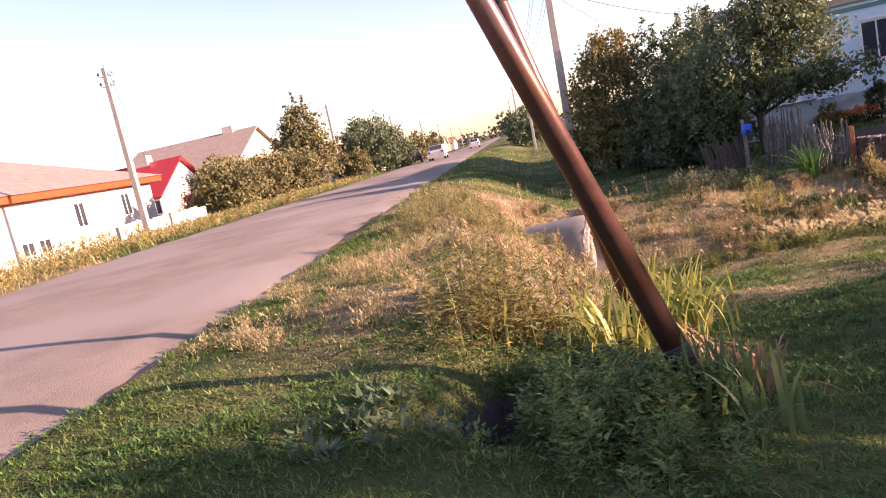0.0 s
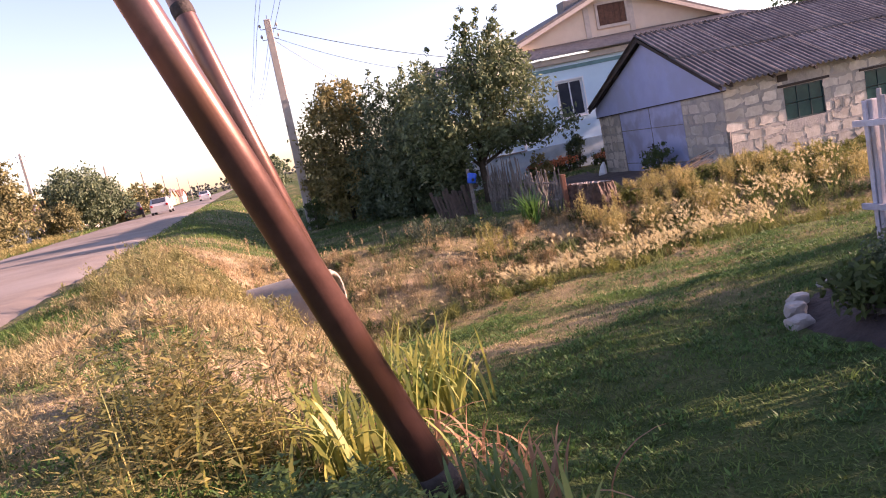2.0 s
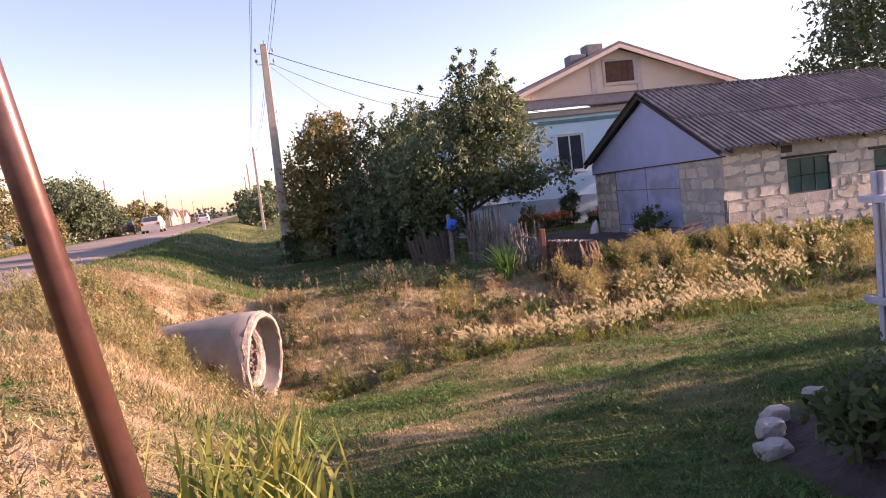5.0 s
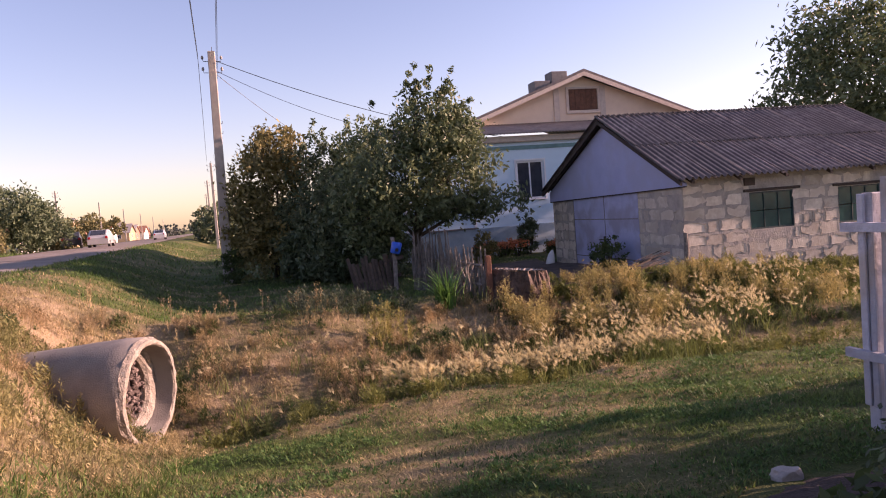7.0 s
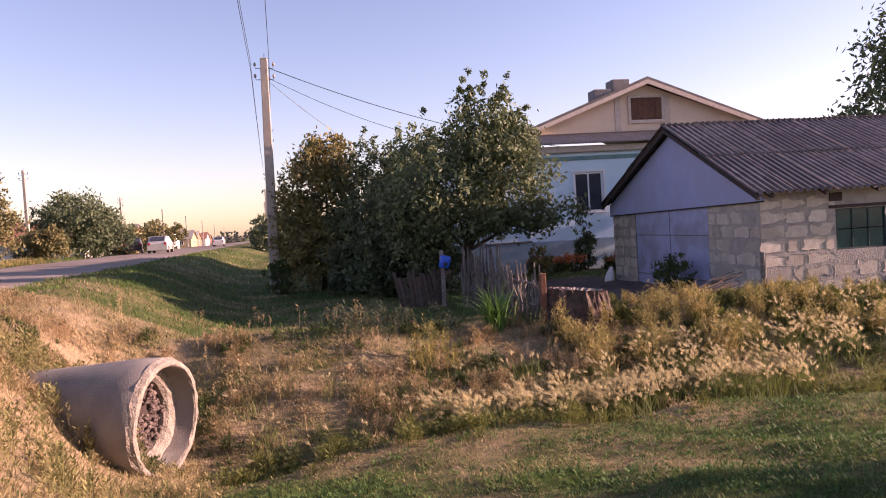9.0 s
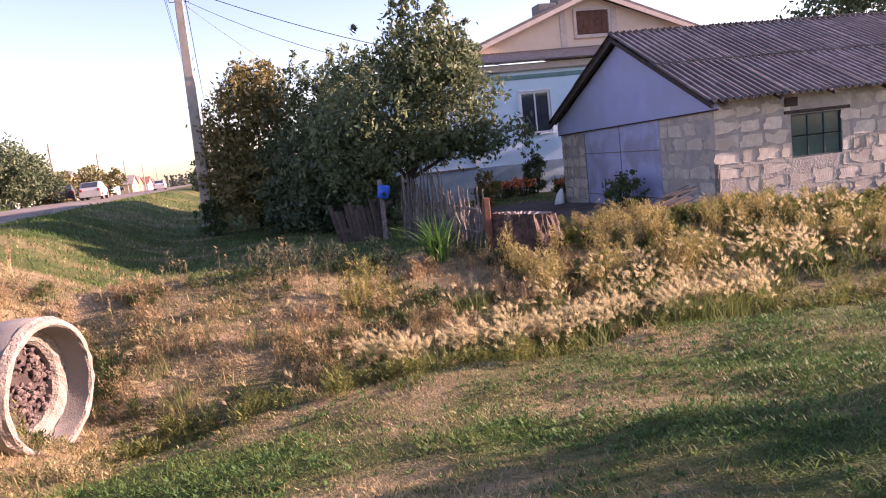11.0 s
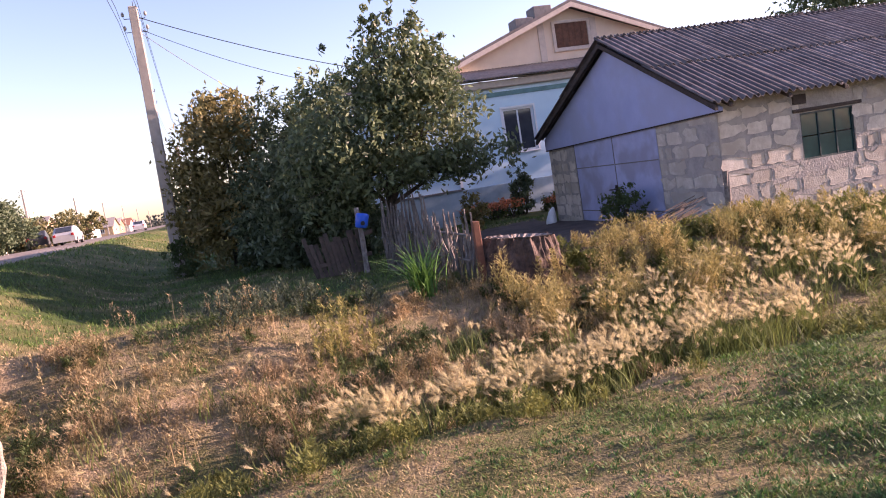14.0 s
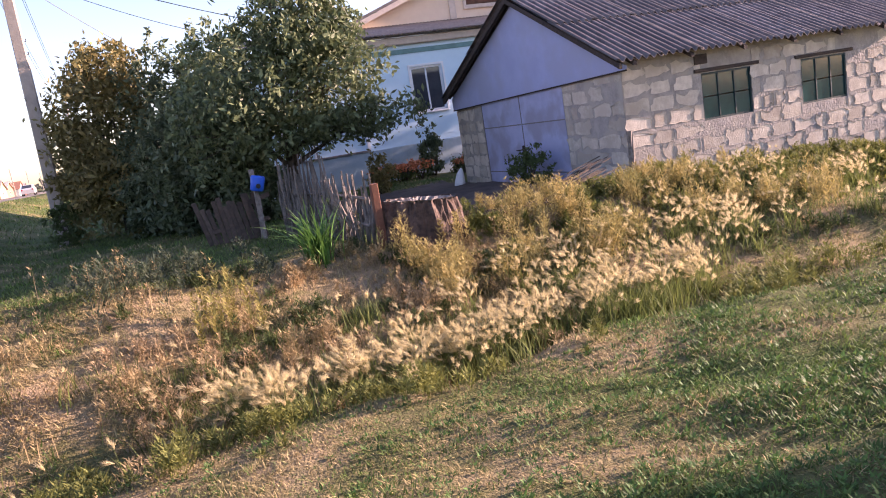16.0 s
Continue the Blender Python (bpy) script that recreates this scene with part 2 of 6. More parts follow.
def height(x, y):
    x, y = np.asarray(x, float), np.asarray(y, float)
    zy = np.interp(y, [-6, 0, 2.4, 5, 7, 8.7, 10, 11.2, 13.5, 14.2, 15.0, 17, 24, 60], [0.9, 0.75, 0.62, 0.28, 0.02, -0.34, -0.5, -0.58, -0.5, -0.38, -0.04, 0.0, -0.2, -0.2])
    # the ditch that runs on from the pipe
    zy = zy - 0.3 * step(11.15, 11.9, y + 0.25 * wob(x, x * 0.3, 1.3, 2)) * step(13.3, 12.2, y) * step(8.5, 5.5, x)
    zy = zy - 0.09 * np.clip(x - 6.5, 0, 6) * step(10, 14, y)
    zr = road_z(y)
    e = road_edge(y)
    # the bank runs further out beside the low ground
    inner = np.interp(y, [0, 8, 10, 14, 16, 24, 60], [-4.2, -4.6, -5.4, -6.0, -5.0, -5.4, -8])
    outer = np.interp(y, [0, 8, 10, 14, 16, 24, 60], [-7.2, -7.4, -8.0, -8.4, -8.6, -9.4, -12])
    k = step(inner, outer, x)
    z = zy + (zr + 0.03 - zy) * k
    z = z - 0.22 * np.exp(-((x + 4.9) ** 2 / 1.3 + (y - 11.2) ** 2 / 1.7))
    z = z + 0.36 * np.exp(-((x + 4.6) ** 2 / 5 + (y - 14.6) ** 2 / 1.8)) * (x > -20)
    z = z + 0.18 * np.exp(-((x + 6.9) ** 2 / 1.1 + (y - 11.2) ** 2 / 1.0))
    # an eroded hole beside the struts
    z = z - 0.45 * np.exp(-(((x + 6.42) / 0.16) ** 2 + ((y - 2.4) / 0.3) ** 2))
    z = z + (0.03 * wob(x, y, 1.9) + 0.02 * wob(x, y, 4.3, 2)) * (np.abs(x) < 40)
    left = e - 7.6
    z = np.where(x < e, zr - 0.05 + (e - x) * 0.018, z)
    z = np.where(x < left, zr + 0.09 + 0.03 * wob(x, y, 1.2, 3) - 0.35 * step(2.0, 7.0, left - x), z)
    return z


def dryness(x, y):
    """How far the cover is straw rather than green, 0 to 1."""
    d = 0.42 * np.ones_like(x)
    verge = step(-4.2, -5.6, x) * step(3.0, 4.8, y) * step(17.5, 15.5, y)
    d = np.maximum(d * (1 - verge) + 0.9 * verge, 0)
    edge = np.exp(-((x - road_edge(y) - 0.5) / 0.55) ** 2)
    d = d * (1 - 0.75 * edge)
    slope = step(11.6, 13.0, y) * step(16.5, 15.0, y)
    d = d * (1 - slope) + (0.78 - 0.4 * step(3.5, 6, x)) * slope
    lawn = step(-6.4, -4.6, x) * step(11.5, 11.1, y)
    grade = np.interp(y, [0, 5.6, 6.6, 7.6, 8.4, 10.2, 11.0], [0.02, 0.05, 0.4, 0.35, 0.3, 0.36, 0.52])
    d = d * (1 - lawn) + grade * lawn
    low = step(3.6, 1.8, y)
    d = d * (1 - low) + 0.06 * low
    back = step(15.5, 17.0, y)
    d = d * (1 - back) + 0.2 * back
    k = 0.3 + 0.7 * step(5.0, 6.8, y + 1.5 * (x < -6.2))
    return np.clip(d + k * (0.34 * wob(x, y, 1.1, 5) + 0.24 * wob(x, y, 2.7, 1)), 0, 1)


# ---- ground ----
def ground():
    xs = np.concatenate([np.linspace(-2500, -120, 14), np.linspace(-100, -34, 16), np.linspace(-32, -20, 16), np.linspace(-19.4, -9.2, 50), np.linspace(-9.1, -3, 80), np.linspace(-2.8, 16, 95), np.linspace(17, 60, 24), np.linspace(80, 2500, 14)])
    ys = np.concatenate([np.linspace(-2500, -60, 12), np.linspace(-40, -8, 12), np.linspace(-7, 32, 196), np.linspace(33, 110, 60), np.linspace(120, 700, 30), np.linspace(900, 3500, 8)])
    X, Y = np.meshgrid(xs, ys)
    Z = height(X, Y)
    Z = np.where(Y > 700, road_z(700) , Z) - 6.0 * step(150, 900, np.abs(X))
    v = np.stack([X, Y, Z], -1).reshape(-1, 3)
    nx, ny = len(xs), len(ys)
    i = (np.arange(ny - 1)[:, None] * nx + np.arange(nx - 1)[None]).ravel()
    f = np.concatenate([np.stack([i, i + 1, i + nx + 1], 1), np.stack([i, i + nx + 1, i + nx], 1)])
    me = tri_mesh("ground", v, f)
    at = me.color_attributes.new("cover", 'FLOAT_COLOR', 'POINT')
    d = dryness(X, Y).ravel()
    at.data.foreach_set("color", np.stack([d, d, d, np.ones_like(d)], 1).astype(np.float32).ravel())
    m = bpy.data.materials.new("turf_and_soil")
    m.use_nodes = True
    n, l = m.node_tree.nodes, m.node_tree.links
    p = n["Principled BSDF"]
    p.inputs["Roughness"].default_value, p.inputs["Specular IOR Level"].default_value = 0.95, 0.1
    a = n.new("ShaderNodeAttribute")
    a.attribute_name = "cover"
    geo = n.new("ShaderNodeNewGeometry")
    ns = n.new("ShaderNodeTexNoise")
    ns.inputs["Scale"].default_value, ns.inputs["Detail"].default_value, ns.inputs["Roughness"].default_value = 5.0, 8.0, 0.7
    l.new(geo.outputs["Position"], ns.inputs["Vector"])
    ad = n.new("ShaderNodeMath")
    ad.operation = 'MULTIPLY_ADD'
    ad.inputs[1].default_value, ad.inputs[2].default_value = 1.3, -0.65
    l.new(ns.outputs["Fac"], ad.inputs[0])
    s = n.new("ShaderNodeMath")
    s.operation, s.use_clamp = 'ADD', True
    l.new(a.outputs["Fac"], s.inputs[0])
    l.new(ad.outputs[0], s.inputs[1])
    r = n.new("ShaderNodeValToRGB")
    r.color_ramp.elements[0].color, r.color_ramp.elements[1].color = (0.055, 0.085, 0.025, 1), (0.33, 0.25, 0.155, 1)
    e = r.color_ramp.elements.new(0.5)
    e.color = (0.145, 0.135, 0.06, 1)
    l.new(s.outputs[0], r.inputs["Fac"])
    fine = n.new("ShaderNodeTexNoise")
    fine.inputs["Scale"].default_value, fine.inputs["Detail"].default_value = 45.0, 5.0
    l.new(geo.outputs["Position"], fine.inputs["Vector"])
    mr = n.new("ShaderNodeMapRange")
    mr.inputs["To Min"].default_value, mr.inputs["To Max"].default_value = 0.5, 1.4
    l.new(fine.outputs["Fac"], mr.inputs["Value"])
    hs = n.new("ShaderNodeHueSaturation")
    l.new(r.outputs["Color"], hs.inputs["Color"])
    l.new(mr.outputs[0], hs.inputs["Value"])
    l.new(hs.outputs["Color"], p.inputs["Base Color"])
    b = n.new("ShaderNodeBump")
    b.inputs["Strength"].default_value, b.inputs["Distance"].default_value = 0.9, 0.04
    l.new(fine.outputs["Fac"], b.inputs["Height"])
    l.new(b.outputs["Normal"], p.inputs["Normal"])
    me.materials.append(m)
    me.polygons.foreach_set("use_smooth", [True] * len(me.polygons))
    tagged(new("ground", me), "uneven grassy ground with dry straw patches", "ground", kind="structure")


def road():
    ys = np.concatenate([np.linspace(-60, -4, 20), np.linspace(-3, 40, 130), np.linspace(42, 150, 60), np.linspace(160, 700, 40)])
    us = np.linspace(0, 1, 15)
    Y, U = np.meshgrid(ys, us, indexing="ij")
    edge_r = road_edge(Y) + 0.16 * wob(Y, Y * 0.3, 1.7) + 0.09 * wob(Y, Y * 0.4, 5.1, 2)
    edge_l = road_edge(Y) - 7.5 + 0.14 * wob(Y, Y * 0.5, 1.3, 4)
    X = edge_r + (edge_l - edge_r) * U
    Z = road_z(Y) + 0.02 + (road_edge(Y) - X) * 0.018 + 0.05 * np.sin(np.pi * U) + 0.008 * wob(X, Y, 2.0)
    Z = np.where((U == 0) | (U == 1), Z - 0.07, Z)
    v = np.stack([X, Y, Z], -1).reshape(-1, 3)
    nu = len(us)
    i = (np.arange(len(ys) - 1)[:, None] * nu + np.arange(nu - 1)[None]).ravel()
    f = np.concatenate([np.stack([i, i + nu + 1, i + 1], 1), np.stack([i, i + nu, i + nu + 1], 1)])
    me = tri_mesh("road", v, f)
    me.materials.append(M_ROAD)
    me.polygons.foreach_set("use_smooth", [True] * len(me.polygons))
    tagged(new("road", me), "worn grey village asphalt road with ragged edges", "road", kind="structure")


# ---- plants ----
def blade_arrays(p, h, w, lean, curl=0.35, seed=1):
    """Curved blades of grass: places (n, 3), heights, widths, lean in metres at the tip."""
    r = np.random.default_rng(seed)
    n = len(p)
    a = r.uniform(0, 2 * np.pi, n)
    dirv = np.stack([np.cos(a), np.sin(a), np.zeros(n)], 1)
    b = a + np.pi / 2 + r.uniform(-0.6, 0.6, n)
    side = np.stack([np.cos(b), np.sin(b), np.zeros(n)], 1) * (w / 2)[:, None]
    up = np.array([0, 0, 1.0])
    mid = p + up * (h * 0.55)[:, None] + dirv * (lean * curl)[:, None]
    tip = p + up * (h)[:, None] + dirv * lean[:, None]
    v = np.stack([p - side, p + side, mid - side * 0.8, mid + side * 0.8, tip], 1).reshape(-1, 3)
    k = np.arange(n)[:, None] * 5
    f = np.concatenate([k + [0, 1, 3], k + [0, 3, 2], k + [2, 3, 4]])
    return v, f


def join_arrays(items):
    vs, fs, o = [], [], 0
    for v, f in items:
        vs.append(v)
        fs.append(f + o)
        o += len(v)
    return np.concatenate(vs), np.concatenate(fs)


def stuff(name, arrays, material, label, category="grass"):
    me = tri_mesh(name, *arrays)
    me.materials.append(material)
    return tagged(new(name, me), label, category, kind="stuff")


def on_ground(x, y, sink=0.01):
    return np.stack([x, y, height(x, y) - sink], 1)


def clear(x, y):
    """Where turf may grow: not on the road, the flower bed, nor under the buildings."""
    hole = ((x + 6.42) / 0.14) ** 2 + ((y - 2.4) / 0.27) ** 2 < 1
    ok = (x > road_edge(y) + 0.05 + 0.14 * wob(y, y, 3.1)) | (x < road_edge(y) - 7.6)
    bed = ((x + 1.0) / 1.6) ** 2 + ((y - 3.7) / 1.95) ** 2 < 1
    shed = (x > 5.2) & (x < 13.7) & (y > 16.3) & (y < 23.8)
    house = (x > 1.0) & (x < 17) & (y > 29.0)
    yard = (x > 1.2) & (x < 5.3) & (y > 16.2) & (y < 25)
    return ok & ~hole & ~bed & ~shed & ~house & ~yard


def turf():
    r = np.random.default_rng(11)
    g_items, d_items = [], []
    # x range, y range, blades per square metre, height, width, how patchy
    zones = [(-9.6, 0.4, 1.0, 7.0, 3600, 0.026, 0.008, 0.3), (-9.4, 2, 7.0, 11.35, 3200, 0.03, 0.0075, 0.45), (0.4, 8.5, 5, 11.35, 900, 0.036, 0.011, 0.4), (-9.4, 8, 11.35, 16.5, 1150, 0.05, 0.010, 0.6), (-9.2, -4.9, 6.5, 13.0, 1500, 0.085, 0.008, 0.4), (-5, 1.2, 12.2, 15.6, 500, 0.085, 0.008, 0.6),
             (8, 14.5, 9, 16.3, 260, 0.07, 0.013, 0.5), (-13, 6, 16.5, 30, 240, 0.065, 0.015, 0.3), (-17, 0, 30, 70, 30, 0.1, 0.03, 0.3), (-24, -17.2, 4, 60, 60, 0.2, 0.02, 0.3), (-12, -2, -6, 1.0, 200, 0.05, 0.01, 0.3)]
    for x0, x1, y0, y1, dens, h, w, patchy in zones:
        n = int((x1 - x0) * (y1 - y0) * dens)
        x, y = r.uniform(x0, x1, n), r.uniform(y0, y1, n)
        ok = clear(x, y) & (r.uniform(0, 1, n) < 0.72 - 0.35 * patchy + patchy * (0.75 * wob(x, y, 3.3, 4) + 0.6 * wob(x, y, 9.7, 2)))
        x, y = x[ok], y[ok]
        d = dryness(x, y)
        dry = r.uniform(0, 1, len(x)) < step(0.1, 0.9, d)
        tall = 1 + 0.5 * np.clip(wob(x, y, 2.2, 6), 0, 1) * (y > 7) + 0.6 * np.clip(wob(x, y, 8.5, 3), 0, 1)
        hh = h * r.uniform(0.4, 1.4, len(x)) * tall
        p = on_ground(x, y)
        ww = w * r.uniform(0.7, 1.4, len(x))
        ln = hh * r.uniform(0.3, 1.7, len(x))
        for sel, items, k in ((~dry, g_items, 1.0), (dry, d_items, 0.85)):
            if sel.any():
                items.append(blade_arrays(p[sel], hh[sel] * k, ww[sel], ln[sel], seed=int(dens)))
    stuff("lawn_grass", join_arrays(g_items), M_GRASS, "short green lawn grass covering the yard and verge")
    stuff("dry_grass", join_arrays(d_items), M_DRY, "sun-bleached straw-coloured grass on the verge and slope")


def weed_arrays(x, y, h, seed, leaves=22, leaf=0.035, spread=0.14, stem_w=0.006, top=0.25, slim=0.22, rise=(0.1, 1.4)):
    """Upright weeds: a thin stem and its side twigs with many small narrow leaves."""
    r = np.random.default_rng(seed)
    n = len(x)
    p = on_ground(x, y)
    items = [blade_arrays(p, h, np.full(n, stem_w), h * r.uniform(0.02, 0.2, n), seed=seed)]
    k = np.repeat(np.arange(n), leaves)
    t = r.uniform(top, 1.0, len(k))
    a = r.uniform(0, 2 * np.pi, len(k))
    rad = spread * h[k] * (1.15 - t) * r.uniform(0.2, 1.3, len(k))
    c = p[k] + np.stack([np.cos(a) * rad, np.sin(a) * rad, t * h[k]], 1)
    le = leaf * r.uniform(0.5, 1.5, len(k))
    out = np.stack([np.cos(a), np.sin(a), r.uniform(*rise, len(k))], 1) * le[:, None]
    side = np.stack([-np.sin(a), np.cos(a), r.uniform(-0.5, 0.5, len(k))], 1) * (le * slim)[:, None]
    v = np.stack([c - side, c + side, c + out], 1).reshape(-1, 3)
    f = np.arange(len(k))[:, None] * 3 + np.array([0, 1, 2])
    items.append((v, f))
    return join_arrays(items)


def scatter(n, x0, x1, y0, y1, seed, dens=None):
    r = np.random.default_rng(seed)
    x, y = r.uniform(x0, x1, n), r.uniform(y0, y1, n)
    ok = clear(x, y)
    if dens is not None:
        ok &= r.uniform(0, 1, n) < dens(x, y)
    return x[ok], y[ok], r


def clumps(n, per, x0, x1, y0, y1, seed, radius=0.16, dens=None):
    """Plants gathered in clumps of uneven size; the last array scales each plant's height by its place in the clump."""
    cx, cy, r = scatter(n, x0, x1, y0, y1, seed, dens)
    size = r.uniform(0.5, 1.5, len(cx))
    k = np.repeat(np.arange(len(cx)), np.maximum(1, (per * size).astype(int)))
    a, d = r.uniform(0, 2 * np.pi, len(k)), np.abs(r.normal(0, 1, len(k)))
    x, y = cx[k] + np.cos(a) * d * radius * size[k], cy[k] + np.sin(a) * d * radius * size[k]
    ok = clear(x, y)
    return x[ok], y[ok], (np.clip(1.1 - 0.3 * d, 0.35, 1) * r.uniform(0.75, 1.1, len(k)) * (0.6 + 0.4 * size[k]))[ok]


def weeds():
    slope = lambda x, y: np.maximum(step(11.5, 12.2, y), step(-4.4, -5.6, x))
    # golden weeds in front of the stump and along the slope
    x, y, h = clumps(210, 13, 0.3, 7.0, 13.2, 16.0, 21, 0.15, lambda x, y: np.where((x < 1.9) & (y > 14.7), 0.0, 1.0) * np.clip(0.75 + 0.5 * wob(x, y, 1.4, 1), 0, 1) * np.interp(x, [0.3, 2.8, 4, 7], [1, 1, 0.5, 0.3]))
    stuff("golden_weeds", weed_arrays(x, y, 0.54 * h * np.where(y > 15.2, 0.75, 1.0), 22, 36, 0.036, 0.2), M_WEED, "tall golden seeding weeds in front of the stump", "weeds")
    x, y, h = clumps(150, 14, 1.5, 12.5, 13.8, 16.3, 61, 0.2)
    stuff("yellow_green_weeds", weed_arrays(x, y, 0.27 * h, 62, 34, 0.045, 0.3), mat("yellow_green_leaves", (0.2, 0.21, 0.055), (0.12, 0.14, 0.04), 1.5, 0.75, bump=0, island=0.35, translucent=0.35), "low yellow-green weeds along the shed wall", "weeds")
    x, y, h = clumps(330, 16, -9.0, 1.5, 11.0, 15.5, 23, 0.18, lambda x, y: np.clip(0.45 + 0.7 * wob(x, y, 1.0, 3), 0.05, 1) * slope(x, y))
    stuff("rusty_weeds", weed_arrays(x, y, 0.21 * h, 24, 30, 0.028, 0.5), M_RED_DRY, "rusty dried weeds on the ditch slope", "weeds")
    x, y, h = clumps(330, 14, -8.9, -4.9, 3.6, 14.5, 25, 0.16, lambda x, y: np.clip(0.35 + 0.7 * wob(x, y, 1.3, 7), 0.05, 1))
    stuff("straw_weeds", weed_arrays(x, y, 0.17 * h, 26, 28, 0.024, 0.5), M_DRY, "straw-coloured dry weeds on the verge", "weeds")
    x, y, h = clumps(250, 14, -9, 8.0, 11.3, 15.6, 27, 0.17, lambda x, y: np.clip(0.4 + 0.7 * wob(x, y, 1.1, 9), 0.05, 1) * slope(x, y))
    stuff("green_weeds", weed_arrays(x, y, 0.2 * h, 28, 34, 0.034, 0.45), M_WEEDGREEN, "green leafy weeds in the low ground", "weeds")
    # tall bare stalks with seed heads
    x, y, h = clumps(85, 3, -9, 2.5, 12.0, 16.0, 63, 0.14, slope)
    stuff("dry_stalks", weed_arrays(x, y, 0.48 * h, 64, 26, 0.028, 0.1, 0.007, 0.45), M_RED_DRY, "thin brown dried stalks with seed heads", "weeds")
    x, y, h = clumps(16, 9, -3.4, -1.3, 14.6, 16.2, 65, 0.2)
    stuff("grey_green_weeds", weed_arrays(x, y, 0.42 * h, 66, 36, 0.045, 0.24), mat("grey_green_leaves", (0.09, 0.115, 0.07), (0.055, 0.075, 0.045), 1.5, 0.75, bump=0, island=0.35, translucent=0.3), "grey-green wormwood weeds on the bank top", "weeds")
    x, y, r = scatter(30, -2.4, -1.7, 13.6, 14.3, 29)
    stuff("yellow_weed_clump", weed_arrays(x, y, r.uniform(0.4, 0.75, len(x)) * np.exp(-((x + 2.05) / 0.5) ** 2) + 0.1, 30, 50, 0.042, 0.09), mat("yellow_stalk_leaves", (0.34, 0.29, 0.09), (0.19, 0.19, 0.06), 2, 0.7, bump=0, island=0.35, translucent=0.35), "tall yellow-green seeding weeds on the ditch bank", "weeds")
    x, y, h = clumps(130, 12, -8.6, -5.6, 8.6, 13.2, 35, 0.17, lambda x, y: np.clip(0.6 + 0.6 * wob(x, y, 1.6, 4), 0.1, 1))
    stuff("pipe_weeds", weed_arrays(x, y, 0.44 * h, 36, 36, 0.034, 0.22), mat("pipe_weed_leaves", (0.34, 0.3, 0.13), (0.17, 0.175, 0.065), 1.6, 0.8, bump=0, island=0.35, translucent=0.35), "dry straw weeds growing round the concrete pipe", "weeds")
    x, y, r = scatter(80, -7.0, -5.7, 12.3, 13.3, 39)
    stuff("pipe_bush_weeds", weed_arrays(x, y, r.uniform(0.25, 0.62, len(x)), 40, 44, 0.042, 0.2), bpy.data.materials["pipe_weed_leaves"], "bushy yellow-green weeds behind the concrete pipe", "weeds")
    x, y, h = clumps(60, 10, -4.9, 6.5, 11.0, 12.3, 37, 0.16)
    stuff("ditch_weeds", weed_arrays(x, y, 0.24 * h, 38, 40, 0.036, 0.5), bpy.data.materials["yellow_green_leaves"], "low broad green weeds at the ditch edge", "weeds")
    # low clover and knotgrass in the lawn
    x, y, r = scatter(34000, -9.3, 4.5, 1.0, 11.2, 33, lambda x, y: np.clip(0.3 + 0.8 * wob(x, y, 1.7, 8) + 0.5 * wob(x, y, 5.0, 2), 0.05, 1) * (1 - 0.8 * dryness(x, y)))
    stuff("clover", weed_arrays(x, y, r.uniform(0.02, 0.065, len(x)), 34, 14, 0.02, 1.3, 0.003, 0.2, 0.3), mat("clover_leaves", (0.085, 0.165, 0.038), (0.055, 0.12, 0.03), 2, 0.65, bump=0, island=0.5, translucent=0.3), "low clover and knotgrass growing in the lawn", "clover")
    # along the far verge of the road
    x, y, r = scatter(2600, -22, -17.0, 6, 50, 31)
    stuff("roadside_weeds", weed_arrays(x, y, r.uniform(0.25, 0.8, len(x)) * np.where(y > 19, 0.55, 1.0), 32, 26, 0.08, 0.3), M_WEED, "tall dry weeds along the far road verge", "weeds")


def goldenrod():
    """The bushy willow-leaved weeds round the foot of the struts."""
    r = np.random.default_rng(41)
    def clump(n, cx, cy, sx, sy):
        return r.normal(cx, sx, n), r.normal(cy, sy, n)
    x, y = clump(85, -6.5, 3.8, 0.27, 0.36)
    stuff("goldenrod_bush", weed_arrays(x, y, 0.25 + 0.55 * r.uniform(0, 1, len(x)) ** 1.4, 42, 70, 0.05, 0.2, 0.007, 0.1, 0.15, (-0.4, 0.6)), mat("willowy_leaves", (0.27, 0.225, 0.07), (0.12, 0.135, 0.042), 3, 0.6, bump=0, island=0.4, translucent=0.35), "bushy yellow-green weed with willowy leaves", "bush")
    x, y = clump(26, -6.3, 4.2, 0.35, 0.3)
    stuff("red_sorrel", weed_arrays(x, y, r.uniform(0.35, 0.75, len(x)), 45, 50, 0.035, 0.1, 0.007, 0.4), M_RED_DRY, "rusty dock stalks among the willowy weeds", "weeds")
    x, y = clump(260, -5.85, 2.25, 0.25, 0.34)
    stuff("green_weed_bush", weed_arrays(x, y, r.uniform(0.1, 0.33, len(x)), 43, 70, 0.03, 0.4, 0.005, 0.1, 0.24, (-0.3, 0.7)), mat("weed_leaves", (0.13, 0.19, 0.05), (0.075, 0.125, 0.035), 3, 0.6, bump=0, island=0.4, translucent=0.3), "low dark green leafy weeds round the struts", "bush")
    x, y = clump(26, -6.95, 1.95, 0.16, 0.16)
    stuff("broad_weed", weed_arrays(x, y, r.uniform(0.05, 0.14, len(x)), 44, 18, 0.034, 1.0, 0.004, 0.1, 0.42), mat("broad_leaves", (0.1, 0.15, 0.075), (0.07, 0.11, 0.055), 3, 0.6, bump=0, island=0.3, translucent=0.3), "broad-leaved grey-green weed in the lawn", "weed")


